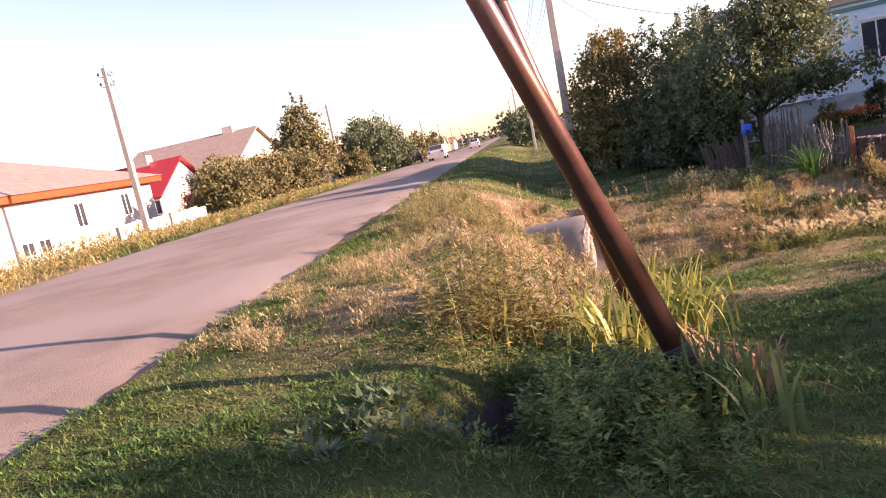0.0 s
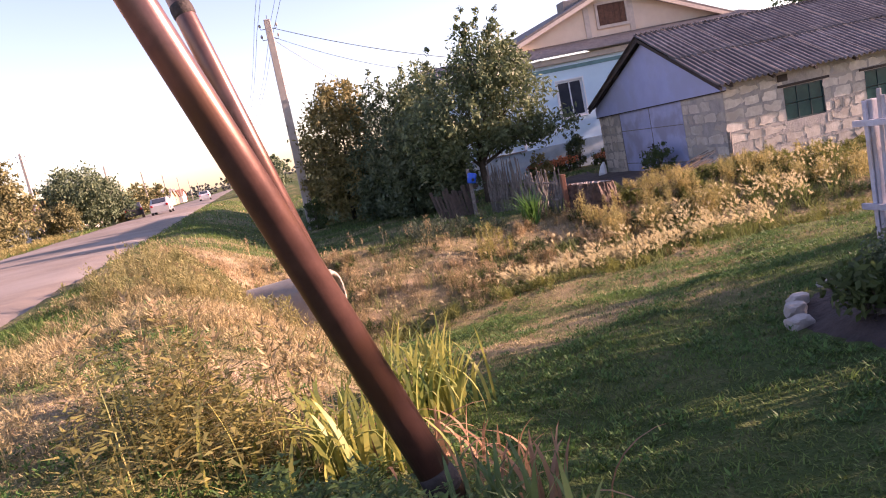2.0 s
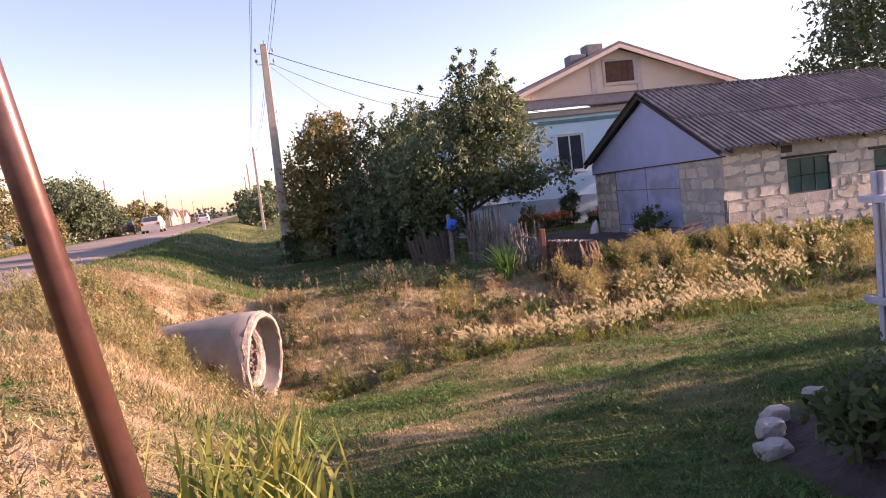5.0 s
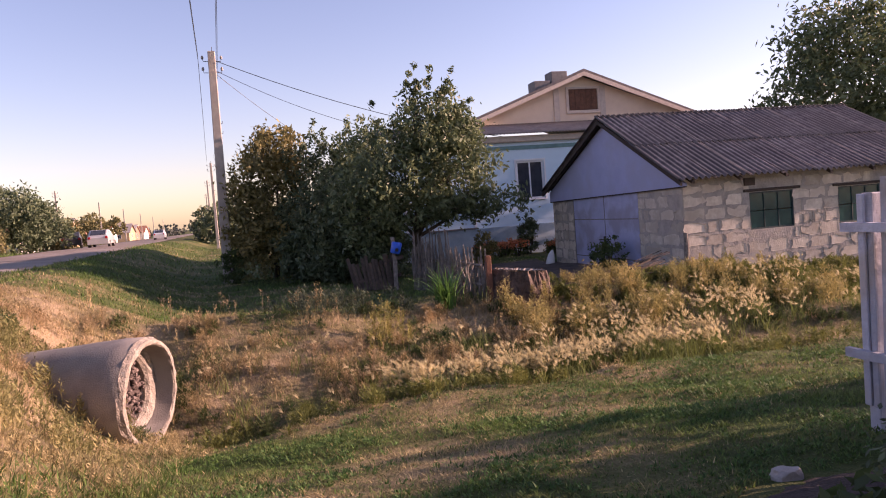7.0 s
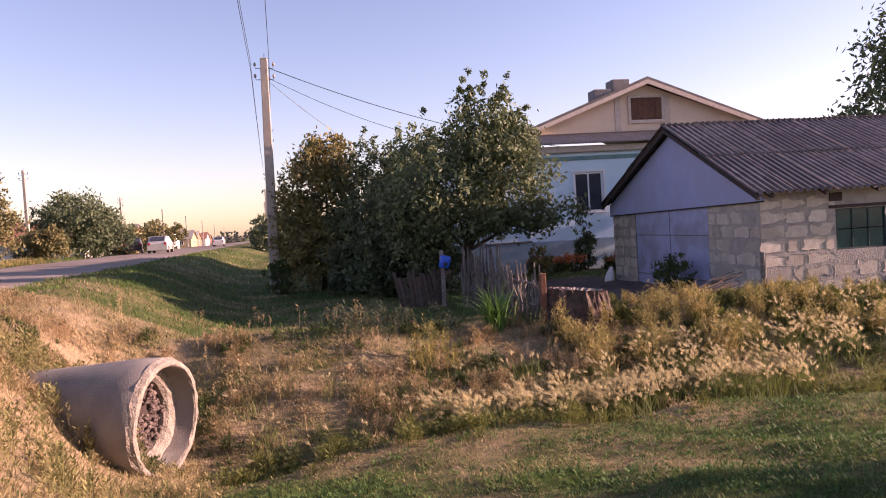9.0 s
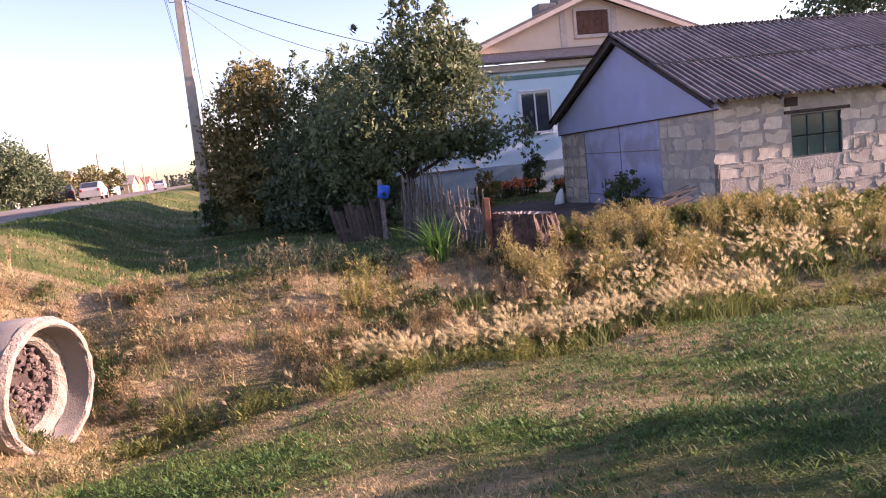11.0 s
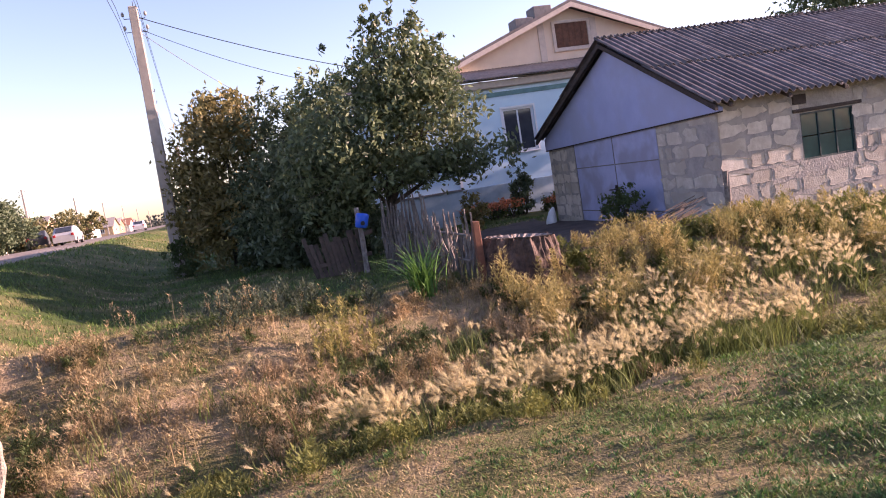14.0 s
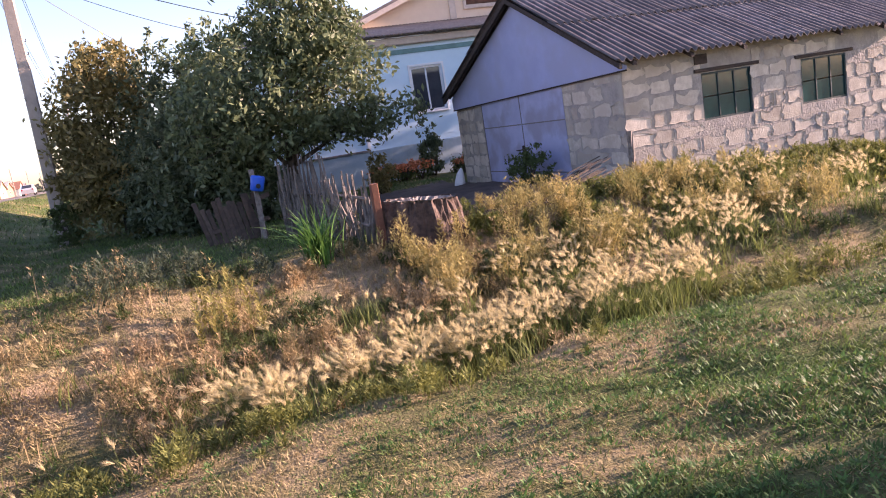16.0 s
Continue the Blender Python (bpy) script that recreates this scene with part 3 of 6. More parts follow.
def eroded_hole():
    """Bare dark earth and clods in the hole beside the struts."""
    xs, ys = np.linspace(-6.72, -6.12, 30), np.linspace(1.95, 2.85, 44)
    X, Y = np.meshgrid(xs, ys)
    e = ((X + 6.42) / 0.2) ** 2 + ((Y - 2.4) / 0.36) ** 2
    Z = height(X, Y) + 0.03 + 0.03 * wob(X, Y, 14, 1) + 0.02 * wob(X, Y, 31, 2) - 0.12 * step(0.7, 1.2, e)
    v = np.stack([X, Y, Z], -1).reshape(-1, 3)
    nx = len(xs)
    i = (np.arange(len(ys) - 1)[:, None] * nx + np.arange(nx - 1)[None]).ravel()
    f = np.concatenate([np.stack([i, i + 1, i + nx + 1], 1), np.stack([i, i + nx + 1, i + nx], 1)])
    me = tri_mesh("eroded_hole", v, f)
    me.materials.append(M_SOIL)
    tagged(new("eroded_hole", me), "small eroded hole of bare dark earth", "hole", kind="structure")


def iris(name, cx, cy, n, h, spread, material, label, seed, droop=0.3):
    r = np.random.default_rng(seed)
    x, y = r.normal(cx, spread, n), r.normal(cy, spread, n)
    hh = h * r.uniform(0.55, 1.1, n)
    p = on_ground(x, y)
    a = r.uniform(0, 2 * np.pi, n)
    lean = hh * r.uniform(0.1, 0.1 + 2 * droop, n)
    seg, items = 6, []
    dirv = np.stack([np.cos(a), np.sin(a), np.zeros(n)], 1)
    w = r.uniform(0.018, 0.036, n) * (0.7 if droop > 0.5 else 1.0)
    side = np.stack([-np.sin(a), np.cos(a), np.zeros(n)], 1)
    rows = []
    for i in range(seg + 1):
        t = i / seg
        c = p + dirv * (lean * t ** 2)[:, None] + np.array([0, 0, 1.0]) * (hh * (t - 0.45 * (lean / hh) * t ** 3))[:, None]
        ww = (w * (1 - t ** 3) * 0.5)[:, None]
        rows += [c - side * ww, c + side * ww + dirv * ww * 0.5]
    v = np.stack(rows, 1) - np.array([cx, cy, 0.0])
    f = np.array([q for i in range(seg) for q in ((2 * i, 2 * i + 1, 2 * i + 3), (2 * i, 2 * i + 3, 2 * i + 2))])
    t = thing(name, pose(cx, cy, 0), label, "iris", "iris clumps")
    for i in range(n):
        part("leaf", tri_mesh("leaf", v[i], f), material, t)
    return t


def foxtails():
    """Foxtail barley: tufts of green leaves with arching stems and nodding, fluffy pale heads."""
    r = np.random.default_rng(51)
    row_x = r.uniform(-2.4, 3.2, 84)
    row_y = np.interp(row_x, [-2.4, 0, 3.2], [12.05, 12.2, 12.55]) + r.normal(0, 0.2, 84)
    far_x = r.uniform(1.0, 9.0, 74)
    far_y = 12.6 + r.uniform(0, 1, 74) ** 1.2 * np.interp(far_x, [1, 4, 9], [0.9, 2.0, 2.6])
    lone_x, lone_y = r.uniform(-4.8, 0.5, 46), r.uniform(11.4, 13.4, 46)
    cx, cy = np.concatenate([row_x, far_x, lone_x]), np.concatenate([row_y, far_y, lone_y])
    count = np.concatenate([r.integers(6, 26, 84), r.integers(3, 16, 74), r.integers(1, 4, 46)])
    k = np.repeat(np.arange(len(cx)), count)
    n = len(k)
    a = r.uniform(0, 2 * np.pi, n)
    out = np.stack([np.cos(a), np.sin(a), np.zeros(n)], 1)
    x, y = cx[k] + r.normal(0, 0.065, n), cy[k] + r.normal(0, 0.065, n)
    p = on_ground(x, y)
    h = r.uniform(0.22, 0.46, n)
    drift = np.array([-0.35, 0.0, 0.0])
    up = np.array([0, 0, 1.0])
    tip = p + up * h[:, None] + (out * 0.45 + drift) * (h * r.uniform(0.3, 0.9, n))[:, None]
    side = np.stack([r.normal(0, 0.0025, n), r.normal(0, 0.0025, n), np.zeros(n)], 1)
    mid = p * 0.5 + tip * 0.5 + up * (h * 0.1)[:, None]
    q = np.arange(n)[:, None] * 5
    stems = (np.stack([p - side, p + side, mid - side, mid + side, tip], 1).reshape(-1, 3), np.concatenate([q + [0, 1, 3], q + [0, 3, 2], q + [2, 3, 4]]))
    # leaves of each tuft
    kb = np.repeat(np.arange(len(cx)), np.where(count > 5, 62, 24))
    m = len(kb)
    bx, by = cx[kb] + r.normal(0, 0.1, m), cy[kb] + r.normal(0, 0.1, m)
    bh = r.uniform(0.12, 0.36, m)
    lush_x, lush_y = r.normal(1.9, 0.4, 900), r.normal(12.05, 0.16, 900)
    lush_h = r.uniform(0.25, 0.5, 900)
    bx, by, bh = np.concatenate([bx, lush_x]), np.concatenate([by, lush_y]), np.concatenate([bh, lush_h])
    tuft = blade_arrays(on_ground(bx, by), bh, r.uniform(0.006, 0.013, len(bx)), bh * r.uniform(0.2, 1.0, len(bx)), seed=52)
    stuff("foxtail_tufts", join_arrays([tuft, stems]), mat("tuft_green", (0.17, 0.2, 0.055), (0.1, 0.135, 0.04), 2, 0.7, bump=0, island=0.4, translucent=0.35), "green grass tufts under the foxtail heads")
    nb = 72
    kk = np.repeat(np.arange(n), nb)
    ax = out * 0.6 + drift * 1.1 + up * r.uniform(0.2, 1.1, n)[:, None]
    ax /= np.linalg.norm(ax, axis=1)[:, None]
    t = r.uniform(0, 1, len(kk))
    ln = r.uniform(0.035, 0.065, n)
    c = tip[kk] + ax[kk] * (t * ln[kk])[:, None] - up * (t ** 2 * 0.02)[:, None]
    spray = ax[kk] * 1.2 + r.normal(0, 1, (len(kk), 3)) * 0.33
    spray /= np.linalg.norm(spray, axis=1)[:, None]
    e = c + spray * r.uniform(0.045, 0.1, len(kk))[:, None]
    s2 = r.normal(0, 0.0009, (len(kk), 3))
    heads = (np.stack([c - s2, c + s2, e], 1).reshape(-1, 3), np.arange(len(kk))[:, None] * 3 + np.array([0, 1, 2]))
    stuff("foxtail_grass", heads, M_FOX, "pale fluffy foxtail barley heads glowing in low sun")


def leaf_cloud(blobs, n, leaf, seed, droop=0.0, shell=0.55):
    """Leaves in uneven clumps over several ellipsoids (centre, radii)."""
    r = np.random.default_rng(seed)
    vol = np.array([b[1][0] * b[1][1] * b[1][2] for b in blobs]) ** 0.75
    pick = r.choice(len(blobs), n, p=vol / vol.sum())
    c = np.array([b[0] for b in blobs], float)[pick]
    rad = np.array([b[1] for b in blobs], float)[pick]
    # sprays: leaves gather about twig tips
    tips = max(40, n // 26)
    tip_blob = r.choice(len(blobs), tips, p=vol / vol.sum())
    d = r.normal(0, 1, (tips, 3))
    d /= np.linalg.norm(d, axis=1)[:, None]
    rr = (shell + (1.22 - shell) * r.uniform(0, 1, tips) ** 0.75)[:, None]
    tp = np.array([b[0] for b in blobs], float)[tip_blob] + d * rr * np.array([b[1] for b in blobs], float)[tip_blob]
    which = r.integers(0, tips, n)
    size = np.mean(rad, axis=1)[:, None]
    q = tp[which] + r.normal(0, 1, (n, 3)) * np.clip(size * 0.11, 0.05, 0.24)
    q[:, 2] -= np.abs(r.normal(0, droop, n))
    a = r.normal(0, 1, (n, 3))
    a[:, 2] -= 0.5
    a /= np.linalg.norm(a, axis=1)[:, None]
    b = np.cross(a, r.normal(0, 1, (n, 3)))
    b /= np.linalg.norm(b, axis=1)[:, None]
    s = (leaf * r.uniform(0.6, 1.3, n))[:, None]
    v = np.stack([q - a * s, q + b * s * 0.42, q + a * s, q - b * s * 0.42], 1).reshape(-1, 3)
    k = np.arange(n)[:, None] * 4
    return v, np.concatenate([k + [0, 1, 2], k + [0, 2, 3]])


def tree(name, x, y, trunk_h, trunk_r, blobs, n, leaf, material, label, seed, category="tree", group="", sprigs=0):
    """Trunk with limbs to each clump, and a crown of leaves; blobs are relative to the foot."""
    z = float(height(x, y)) - 0.05
    t = thing(name, pose(x, y, z), label, category, group)
    r = random.Random(seed)
    bm = tube([(0, 0, -0.1), (0.03, 0.02, trunk_h * 0.5), (0.0, 0.05, trunk_h)], [trunk_r * 1.25, trunk_r, trunk_r * 0.85], 9)
    for c, rad in blobs:
        a, e = Vector((0, 0.03, trunk_h * r.uniform(0.7, 1.0))), Vector(c)
        m = (a + e) / 2 + Vector((r.uniform(-0.2, 0.2), r.uniform(-0.2, 0.2), 0.1))
        add_tube(bm, [a, m, e], [trunk_r * 0.55, trunk_r * 0.35, trunk_r * 0.15], 6)
        for _ in range(5):
            d = Vector((r.gauss(0, 1), r.gauss(0, 1), r.gauss(0.2, 1))).normalized()
            o = e + Vector((d.x * rad[0], d.y * rad[1], d.z * rad[2])) * 0.9
            add_tube(bm, [m.lerp(e, r.uniform(0.4, 1)), o], [trunk_r * 0.16, 0.008], 4)
    part("trunk", bm, M_BARK, t, smooth=True)
    arr = [leaf_cloud(blobs, n, leaf, seed)]
    if sprigs:
        # upright water-shoots above the crown
        rr = np.random.default_rng(seed + 1)
        pts = []
        for _ in range(sprigs):
            c, rad = blobs[rr.integers(0, len(blobs))]
            if c[2] + rad[2] < max(b[0][2] + b[1][2] for b in blobs) - 1.3:
                continue
            px, py = c[0] + rr.normal(0, 0.5) * rad[0], c[1] + rr.normal(0, 0.5) * rad[1]
            hgt = rr.uniform(0.3, 0.9)
            for s in np.linspace(0, 1, 16):
                pts.append(((px + rr.normal(0, 0.05), py + rr.normal(0, 0.05), c[2] + rad[2] * 0.85 + s * hgt), (0.06, 0.06, 0.08)))
        if pts:
            arr.append(leaf_cloud(pts, len(pts) * 3, leaf * 0.9, seed + 2, shell=0.1))
    me = tri_mesh("crown", *join_arrays(arr))
    part("crown", me, material, t)
    return t


def bush(name, x, y, blobs, n, leaf, material, label, seed, group="", category="bush"):
    z = float(height(x, y)) - 0.03
    t = thing(name, pose(x, y, z), label, category, group)
    r = random.Random(seed)
    bm = bmesh.new()
    for c, rad in blobs:
        for _ in range(4):
            e = Vector(c) + Vector((r.uniform(-.6, .6) * rad[0], r.uniform(-.6, .6) * rad[1], r.uniform(-.2, .7) * rad[2]))
            add_tube(bm, [(r.uniform(-.15, .15), r.uniform(-.15, .15), -0.05), e * 0.5 + Vector((r.uniform(-.1, .1), 0, 0)), e], [0.03, 0.02, 0.006], 5)
    part("woody_base", bm, M_BARK, t)
    part("crown", tri_mesh("crown", *leaf_cloud(blobs, n, leaf, seed, shell=0.35)), material, t)
    return t


# ---- the block shed ----
SX0, SX1, SY0, SY1 = 5.35, 13.2, 16.38, 23.6   # outer faces
RIDGE_Y, RIDGE_Z = 19.75, 3.9
EAVE_S, EAVE_N = (16.07, 2.05), (23.85, 2.1)


def block_meshes():
    """Eight rough-edged blocks, 1 m by 1 m in outline, to be scaled."""
    out = []
    r = random.Random(3)
    for _ in range(8):
        bm = bmesh.new()
        pts = []
        for u, w in ((0, 0), (.25, 0), (.5, 0), (.75, 0), (1, 0), (1, .35), (1, .7), (1, 1), (.75, 1), (.5, 1), (.25, 1), (0, 1), (0, .7), (0, .35)):
            k = 0.1 if r.random() < 0.65 else 0.28
            pts.append((u + r.uniform(-k * 0.5, k * 0.5) - (u - .5) * 0.03, w + r.uniform(-k, k) - (w - .5) * 0.06))
        f = [bm.verts.new((u, 0, w)) for u, w in pts]
        b = [bm.verts.new((u + (u - .5) * 0.03, 1, w + (w - .5) * 0.04)) for u, w in pts]
        bm.faces.new(f)
        n = len(pts)
        for k in range(n):
            bm.faces.new((f[k], b[k], b[(k + 1) % n], f[(k + 1) % n]))
        me = bpy.data.meshes.new("block")
        bmesh.ops.recalc_face_normals(bm, faces=bm.faces)
        bm.to_mesh(me)
        bm.free()
        me.materials.append(M_BLOCK)
        out.append(me)
    return out


def lay_blocks(parent, meshes, length, z_lo, z_hi, to_world, holes, seed, unit=0.58, course=0.295):
    """Courses of blocks on a wall's face; to_world takes (u, out, z) to a matrix."""
    r = random.Random(seed)
    row, z = 0, z_lo
    while z < z_hi - 0.12:
        h = min(course, z_hi - z) * r.uniform(0.74, 0.9)
        u = -r.uniform(0.0, 0.5) if row % 2 else 0.0
        while u < length - 0.06:
            w = unit * r.choice((1.0, 1.0, 0.9, 0.55, 1.12))
            a, b = max(u, 0.02), min(u + w - r.uniform(0.03, 0.11), length - 0.01)
            if b - a > 0.12:
                pieces = [(a, b)]
                for h0, h1, g0, g1 in holes:
                    if z + h > g0 and z < g1:
                        nxt = []
                        for p, q in pieces:
                            if q <= h0 or p >= h1:
                                nxt.append((p, q))
                            else:
                                if h0 - p > 0.12:
                                    nxt.append((p, h0))
                                if q - h1 > 0.12:
                                    nxt.append((h1, q))
                        pieces = nxt
                for p, q in pieces:
                    if r.random() < 0.07:
                        continue
                    ob = new("block", r.choice(meshes))
                    ob.parent = parent
                    ob.matrix_basis = to_world(p, z) @ pose(0, 0, 0, 0, r.uniform(-0.8, 0.8), 0) @ Matrix.Diagonal((q - p, r.uniform(0.003, 0.01), h * r.uniform(0.92, 1.12), 1))
            u += w
        z += course
        row += 1


def corrugated(length_x, run, rise, waves, amp=0.03, rows=5):
    """One corrugated sheet, waves across x, sloping up along +y; top-left foot at the origin."""
    bm = bmesh.new()
    cols = waves * 6
    grid = []
    for j in range(rows + 1):
        t = j / rows
        grid.append([bm.verts.new((length_x * i / cols, run * t, rise * t + amp * math.sin(2 * math.pi * waves * i / cols))) for i in range(cols + 1)])
    for j in range(rows):
        for i in range(cols):
            bm.faces.new((grid[j][i], grid[j][i + 1], grid[j + 1][i + 1], grid[j + 1][i]))
    r = bmesh.ops.extrude_face_region(bm, geom=bm.faces[:])
    bmesh.ops.translate(bm, vec=(0, 0, -0.012), verts=[g for g in r["geom"] if isinstance(g, bmesh.types.BMVert)])
    me = bpy.data.meshes.new("roof_sheet")
    bmesh.ops.recalc_face_normals(bm, faces=bm.faces)
    bm.to_mesh(me)
    bm.free()
    me.polygons.foreach_set("use_smooth", [True] * len(me.polygons))
    return me


def pane_window(parent, name, m, w, h, cols, rows, frame_mat, pane_mat, bar=0.05, depth=0.07, skip=()):
    """A framed window in its own plane: x across, z up, -y outwards."""
    bm = bmesh.new()
    for lo, hi in (((0, 0, 0), (w, depth, bar)), ((0, 0, h - bar), (w, depth, h)), ((0, 0, bar), (bar, depth, h - bar)), ((w - bar, 0, bar), (w, depth, h - bar))):
        add_box(bm, lo, hi)
    cw, ch = (w - bar) / cols, (h - bar) / rows
    thin = bar * 0.7
    for i in range(1, cols):
        add_box(bm, (i * cw + bar / 2 - thin / 2, 0.004, bar), (i * cw + bar / 2 + thin / 2, depth - 0.004, h - bar))
    wd = thing(name, m)
    wd.parent = parent
    fr = part("window_frame", bm, frame_mat, wd)
    for i in range(cols):
        for j in range(rows):
            if (i, j) in skip:
                continue
            part("pane", box((i * cw + bar * 0.8, depth * 0.4, j * ch + bar * 0.8), ((i + 1) * cw + bar * 0.2, depth * 0.4 + 0.008, (j + 1) * ch + bar * 0.2)), pane_mat, wd)
    return wd


def shed():
    t = thing("shed", None, "long low pale block shed with lilac metal front and corrugated roof", "shed")
    blocks = block_meshes()
    wins = [(7.12, 8.34, 0.8, 1.67), (9.64, 10.9, 0.76, 1.64)]
    z_top = 2.12
    # south wall with its two window openings
    xs = [SX0, wins[0][0], wins[0][1], wins[1][0], wins[1][1], SX1]
    south = part("wall", box((xs[0], SY0, -0.9), (xs[1], SY0 + 0.3, z_top)), M_MORTAR, t)
    for i in range(1, 5):
        if i in (1, 3):
            wnd = wins[i // 2]
            part("wall", box((xs[i], SY0, -0.9), (xs[i + 1], SY0 + 0.3, wnd[2])), M_MORTAR, t)
            part("wall", box((xs[i], SY0, wnd[3]), (xs[i + 1], SY0 + 0.3, z_top)), M_MORTAR, t)
        else:
            part("wall", box((xs[i], SY0, -0.9), (xs[i + 1], SY0 + 0.3, z_top)), M_MORTAR, t)
    lay_blocks(south, blocks, SX1 - SX0, -0.62, z_top, lambda u, z: pose(SX0 + u, SY0 - 0.002, z) @ Matrix.Diagonal((1, -1, 1, 1)), [(a - SX0 - 0.01, b - SX0 + 0.01, c - 0.01, d + 0.08) for a, b, c, d in wins], 5)
    for a, b, c, d in wins:
        part("lintel", box((a - 0.16, SY0 - 0.03, d + 0.02), (b + 0.2, SY0 + 0.12, d + 0.085), None, 0.01), M_DARKWOOD, t)
        pane_window(t, "window", pose(a, SY0 + 0.015, c), b - a, d - c, 3, 2, mat("teal_paint", (0.014, 0.045, 0.05), (0.01, 0.03, 0.035), 6, 0.6), M_TEAL, 0.035, 0.06)
    # front: two block piers, the gate between and the sheet-metal gable over it
    z_front = 1.86
    pr = part("wall", box((SX0, SY0 + 0.303, -0.8), (SX0 + 0.3, 18.32, z_front + 0.2)), M_MORTAR, t)
    lay_blocks(pr, blocks, 1.94, -0.3, z_front + 0.05, lambda u, z: pose(SX0 - 0.002, SY0 + u, z, 0, 0, 90), [], 8)
    pl = part("wall", box((SX0, 22.1, -0.8), (SX0 + 0.3, SY1, z_front + 0.1)), M_MORTAR, t)
    lay_blocks(pl, blocks, 1.5, -0.3, z_front, lambda u, z: pose(SX0 - 0.002, 22.1 + u, z, 0, 0, 90), [], 9, 0.42)
    part("wall", box((SX0 + 0.3, SY1 - 0.3, -0.8), (SX1, SY1, 2.1)), M_MORTAR, t)
    part("wall", box((SX1 - 0.3, SY0 + 0.3, -0.9), (SX1, SY1 - 0.3, 2.1)), M_MORTAR, t)
    part("gable", prism([(SY0 - 0.2, z_front + 0.08), (SY1 + 0.1, z_front - 0.06), (SY1 + 0.1, 2.1), (RIDGE_Y, RIDGE_Z - 0.09), (SY0 - 0.2, 2.0)], "x", SX0 - 0.045, SX0 - 0.005), M_LILAC, t, "lilac painted sheet-metal gable")
    # solid dark strip that paints in the shadow line under the gable
    part("gable_edge", prism([(SY0 - 0.2, z_front + 0.05), (SY1 + 0.1, z_front - 0.09), (SY1 + 0.1, z_front - 0.063), (SY0 - 0.2, z_front + 0.077)], "x", SX0 - 0.05, SX0 - 0.012), M_DARKWOOD, t, "dark strip standing in for the shadowed gap under the gable sheet")
    part("gable", prism([(SY0 + 0.1, 2.1), (SY1 - 0.1, 2.1), (RIDGE_Y, RIDGE_Z - 0.2)], "x", SX1 - 0.1, SX1), M_DARKWOOD, t)
    gate = thing("gate")
    gate.parent = t
    y0, y1, zb, zt = 18.34, 22.08, -0.24, z_front + 0.1
    mid = 20.15
    for a, b in ((y0, mid - 0.008), (mid + 0.008, y1)):
        leaf = part("gate_leaf", box((SX0 + 0.0, a, zb), (SX0 + 0.035, b, 2.1), None, 0.006), M_LILAC2, gate, "worn lilac sheet-steel gate leaf")
        for z in (1.2, 0.12):
            part("seam", box((SX0 - 0.009, a + 0.01, z), (SX0 - 0.001, b - 0.01, z + 0.025)), M_BRICKGREY, leaf, "dark welded seam")
        part("edge_strip", box((SX0 - 0.009, b - 0.028, zb), (SX0 - 0.001, b - 0.003, 1.9)), M_BRICKGREY, leaf)
    part("bolt", tube([(SX0 - 0.05, mid - 0.35, 0.66), (SX0 - 0.05, mid + 0.3, 0.63)], 0.014, 8), M_DARKWOOD, gate, "dark iron bolt")
    part("handle", box((SX0 - 0.08, mid - 0.06, 0.52), (SX0 - 0.02, mid - 0.02, 0.74), None, 0.008), M_DARKWOOD, gate)
    # roof sheets: two rows a side
    for side, (ey, ez) in (("s", EAVE_S), ("n", EAVE_N)):
        run, rise = abs(RIDGE_Y - ey), RIDGE_Z - ez
        me = corrugated(0.99, run * 0.545, rise * 0.545, 6, 0.036)
        me.materials.append(M_SLATE)
        flip = 1 if side == "s" else -1
        r = random.Random(4)
        for row in range(2):
            for i in range(9):
                ob = new("roof_sheet", me)
                ob.parent = t
                yy, zz = ey + flip * run * 0.47 * row, ez + rise * 0.47 * row + 0.05 * row
                ob.matrix_basis = pose(5.05 + i * 0.91 + r.uniform(-0.01, 0.01), yy + flip * r.uniform(-0.03, 0.01) * (1 - row), zz + 0.01 * (i % 2) + 0.05) @ Matrix.Diagonal((1, flip, 1, 1))
    for (ey, ez) in (EAVE_S, EAVE_N):
        d = 1 if ey < RIDGE_Y else -1
        part("barge_board", prism([(ey, ez - 0.1), (RIDGE_Y, RIDGE_Z - 0.1), (RIDGE_Y, RIDGE_Z), (ey, ez)], "x", 5.1, 5.16), M_DARKWOOD, t, "dark tarred barge board")
        bm = bmesh.new()
        for x in np.arange(5.4, 13.1, 1.25):
            src = prism([(ey, ez - 0.07), (RIDGE_Y, RIDGE_Z - 0.07), (RIDGE_Y, RIDGE_Z + 0.0), (ey, ez + 0.0)], "x", x, x + 0.08)
            for f in src.faces:
                bm.faces.new([bm.verts.new(v.co) for v in f.verts])
            src.free()
        part("rafters", bm, M_DARKWOOD, t)
    part("wall_plate", box((SX0 + 0.02, SY0 + 0.03, z_top), (SX1 - 0.02, SY0 + 0.2, 2.2)), M_DARKWOOD, t, "dark timber wall plate under the eave")
    part("vent", box((6.98, SY0 - 0.03, 1.84), (7.28, SY0 + 0.1, 2.02), None, 0.008), M_DARKWOOD, t, "dark opening under the eave")


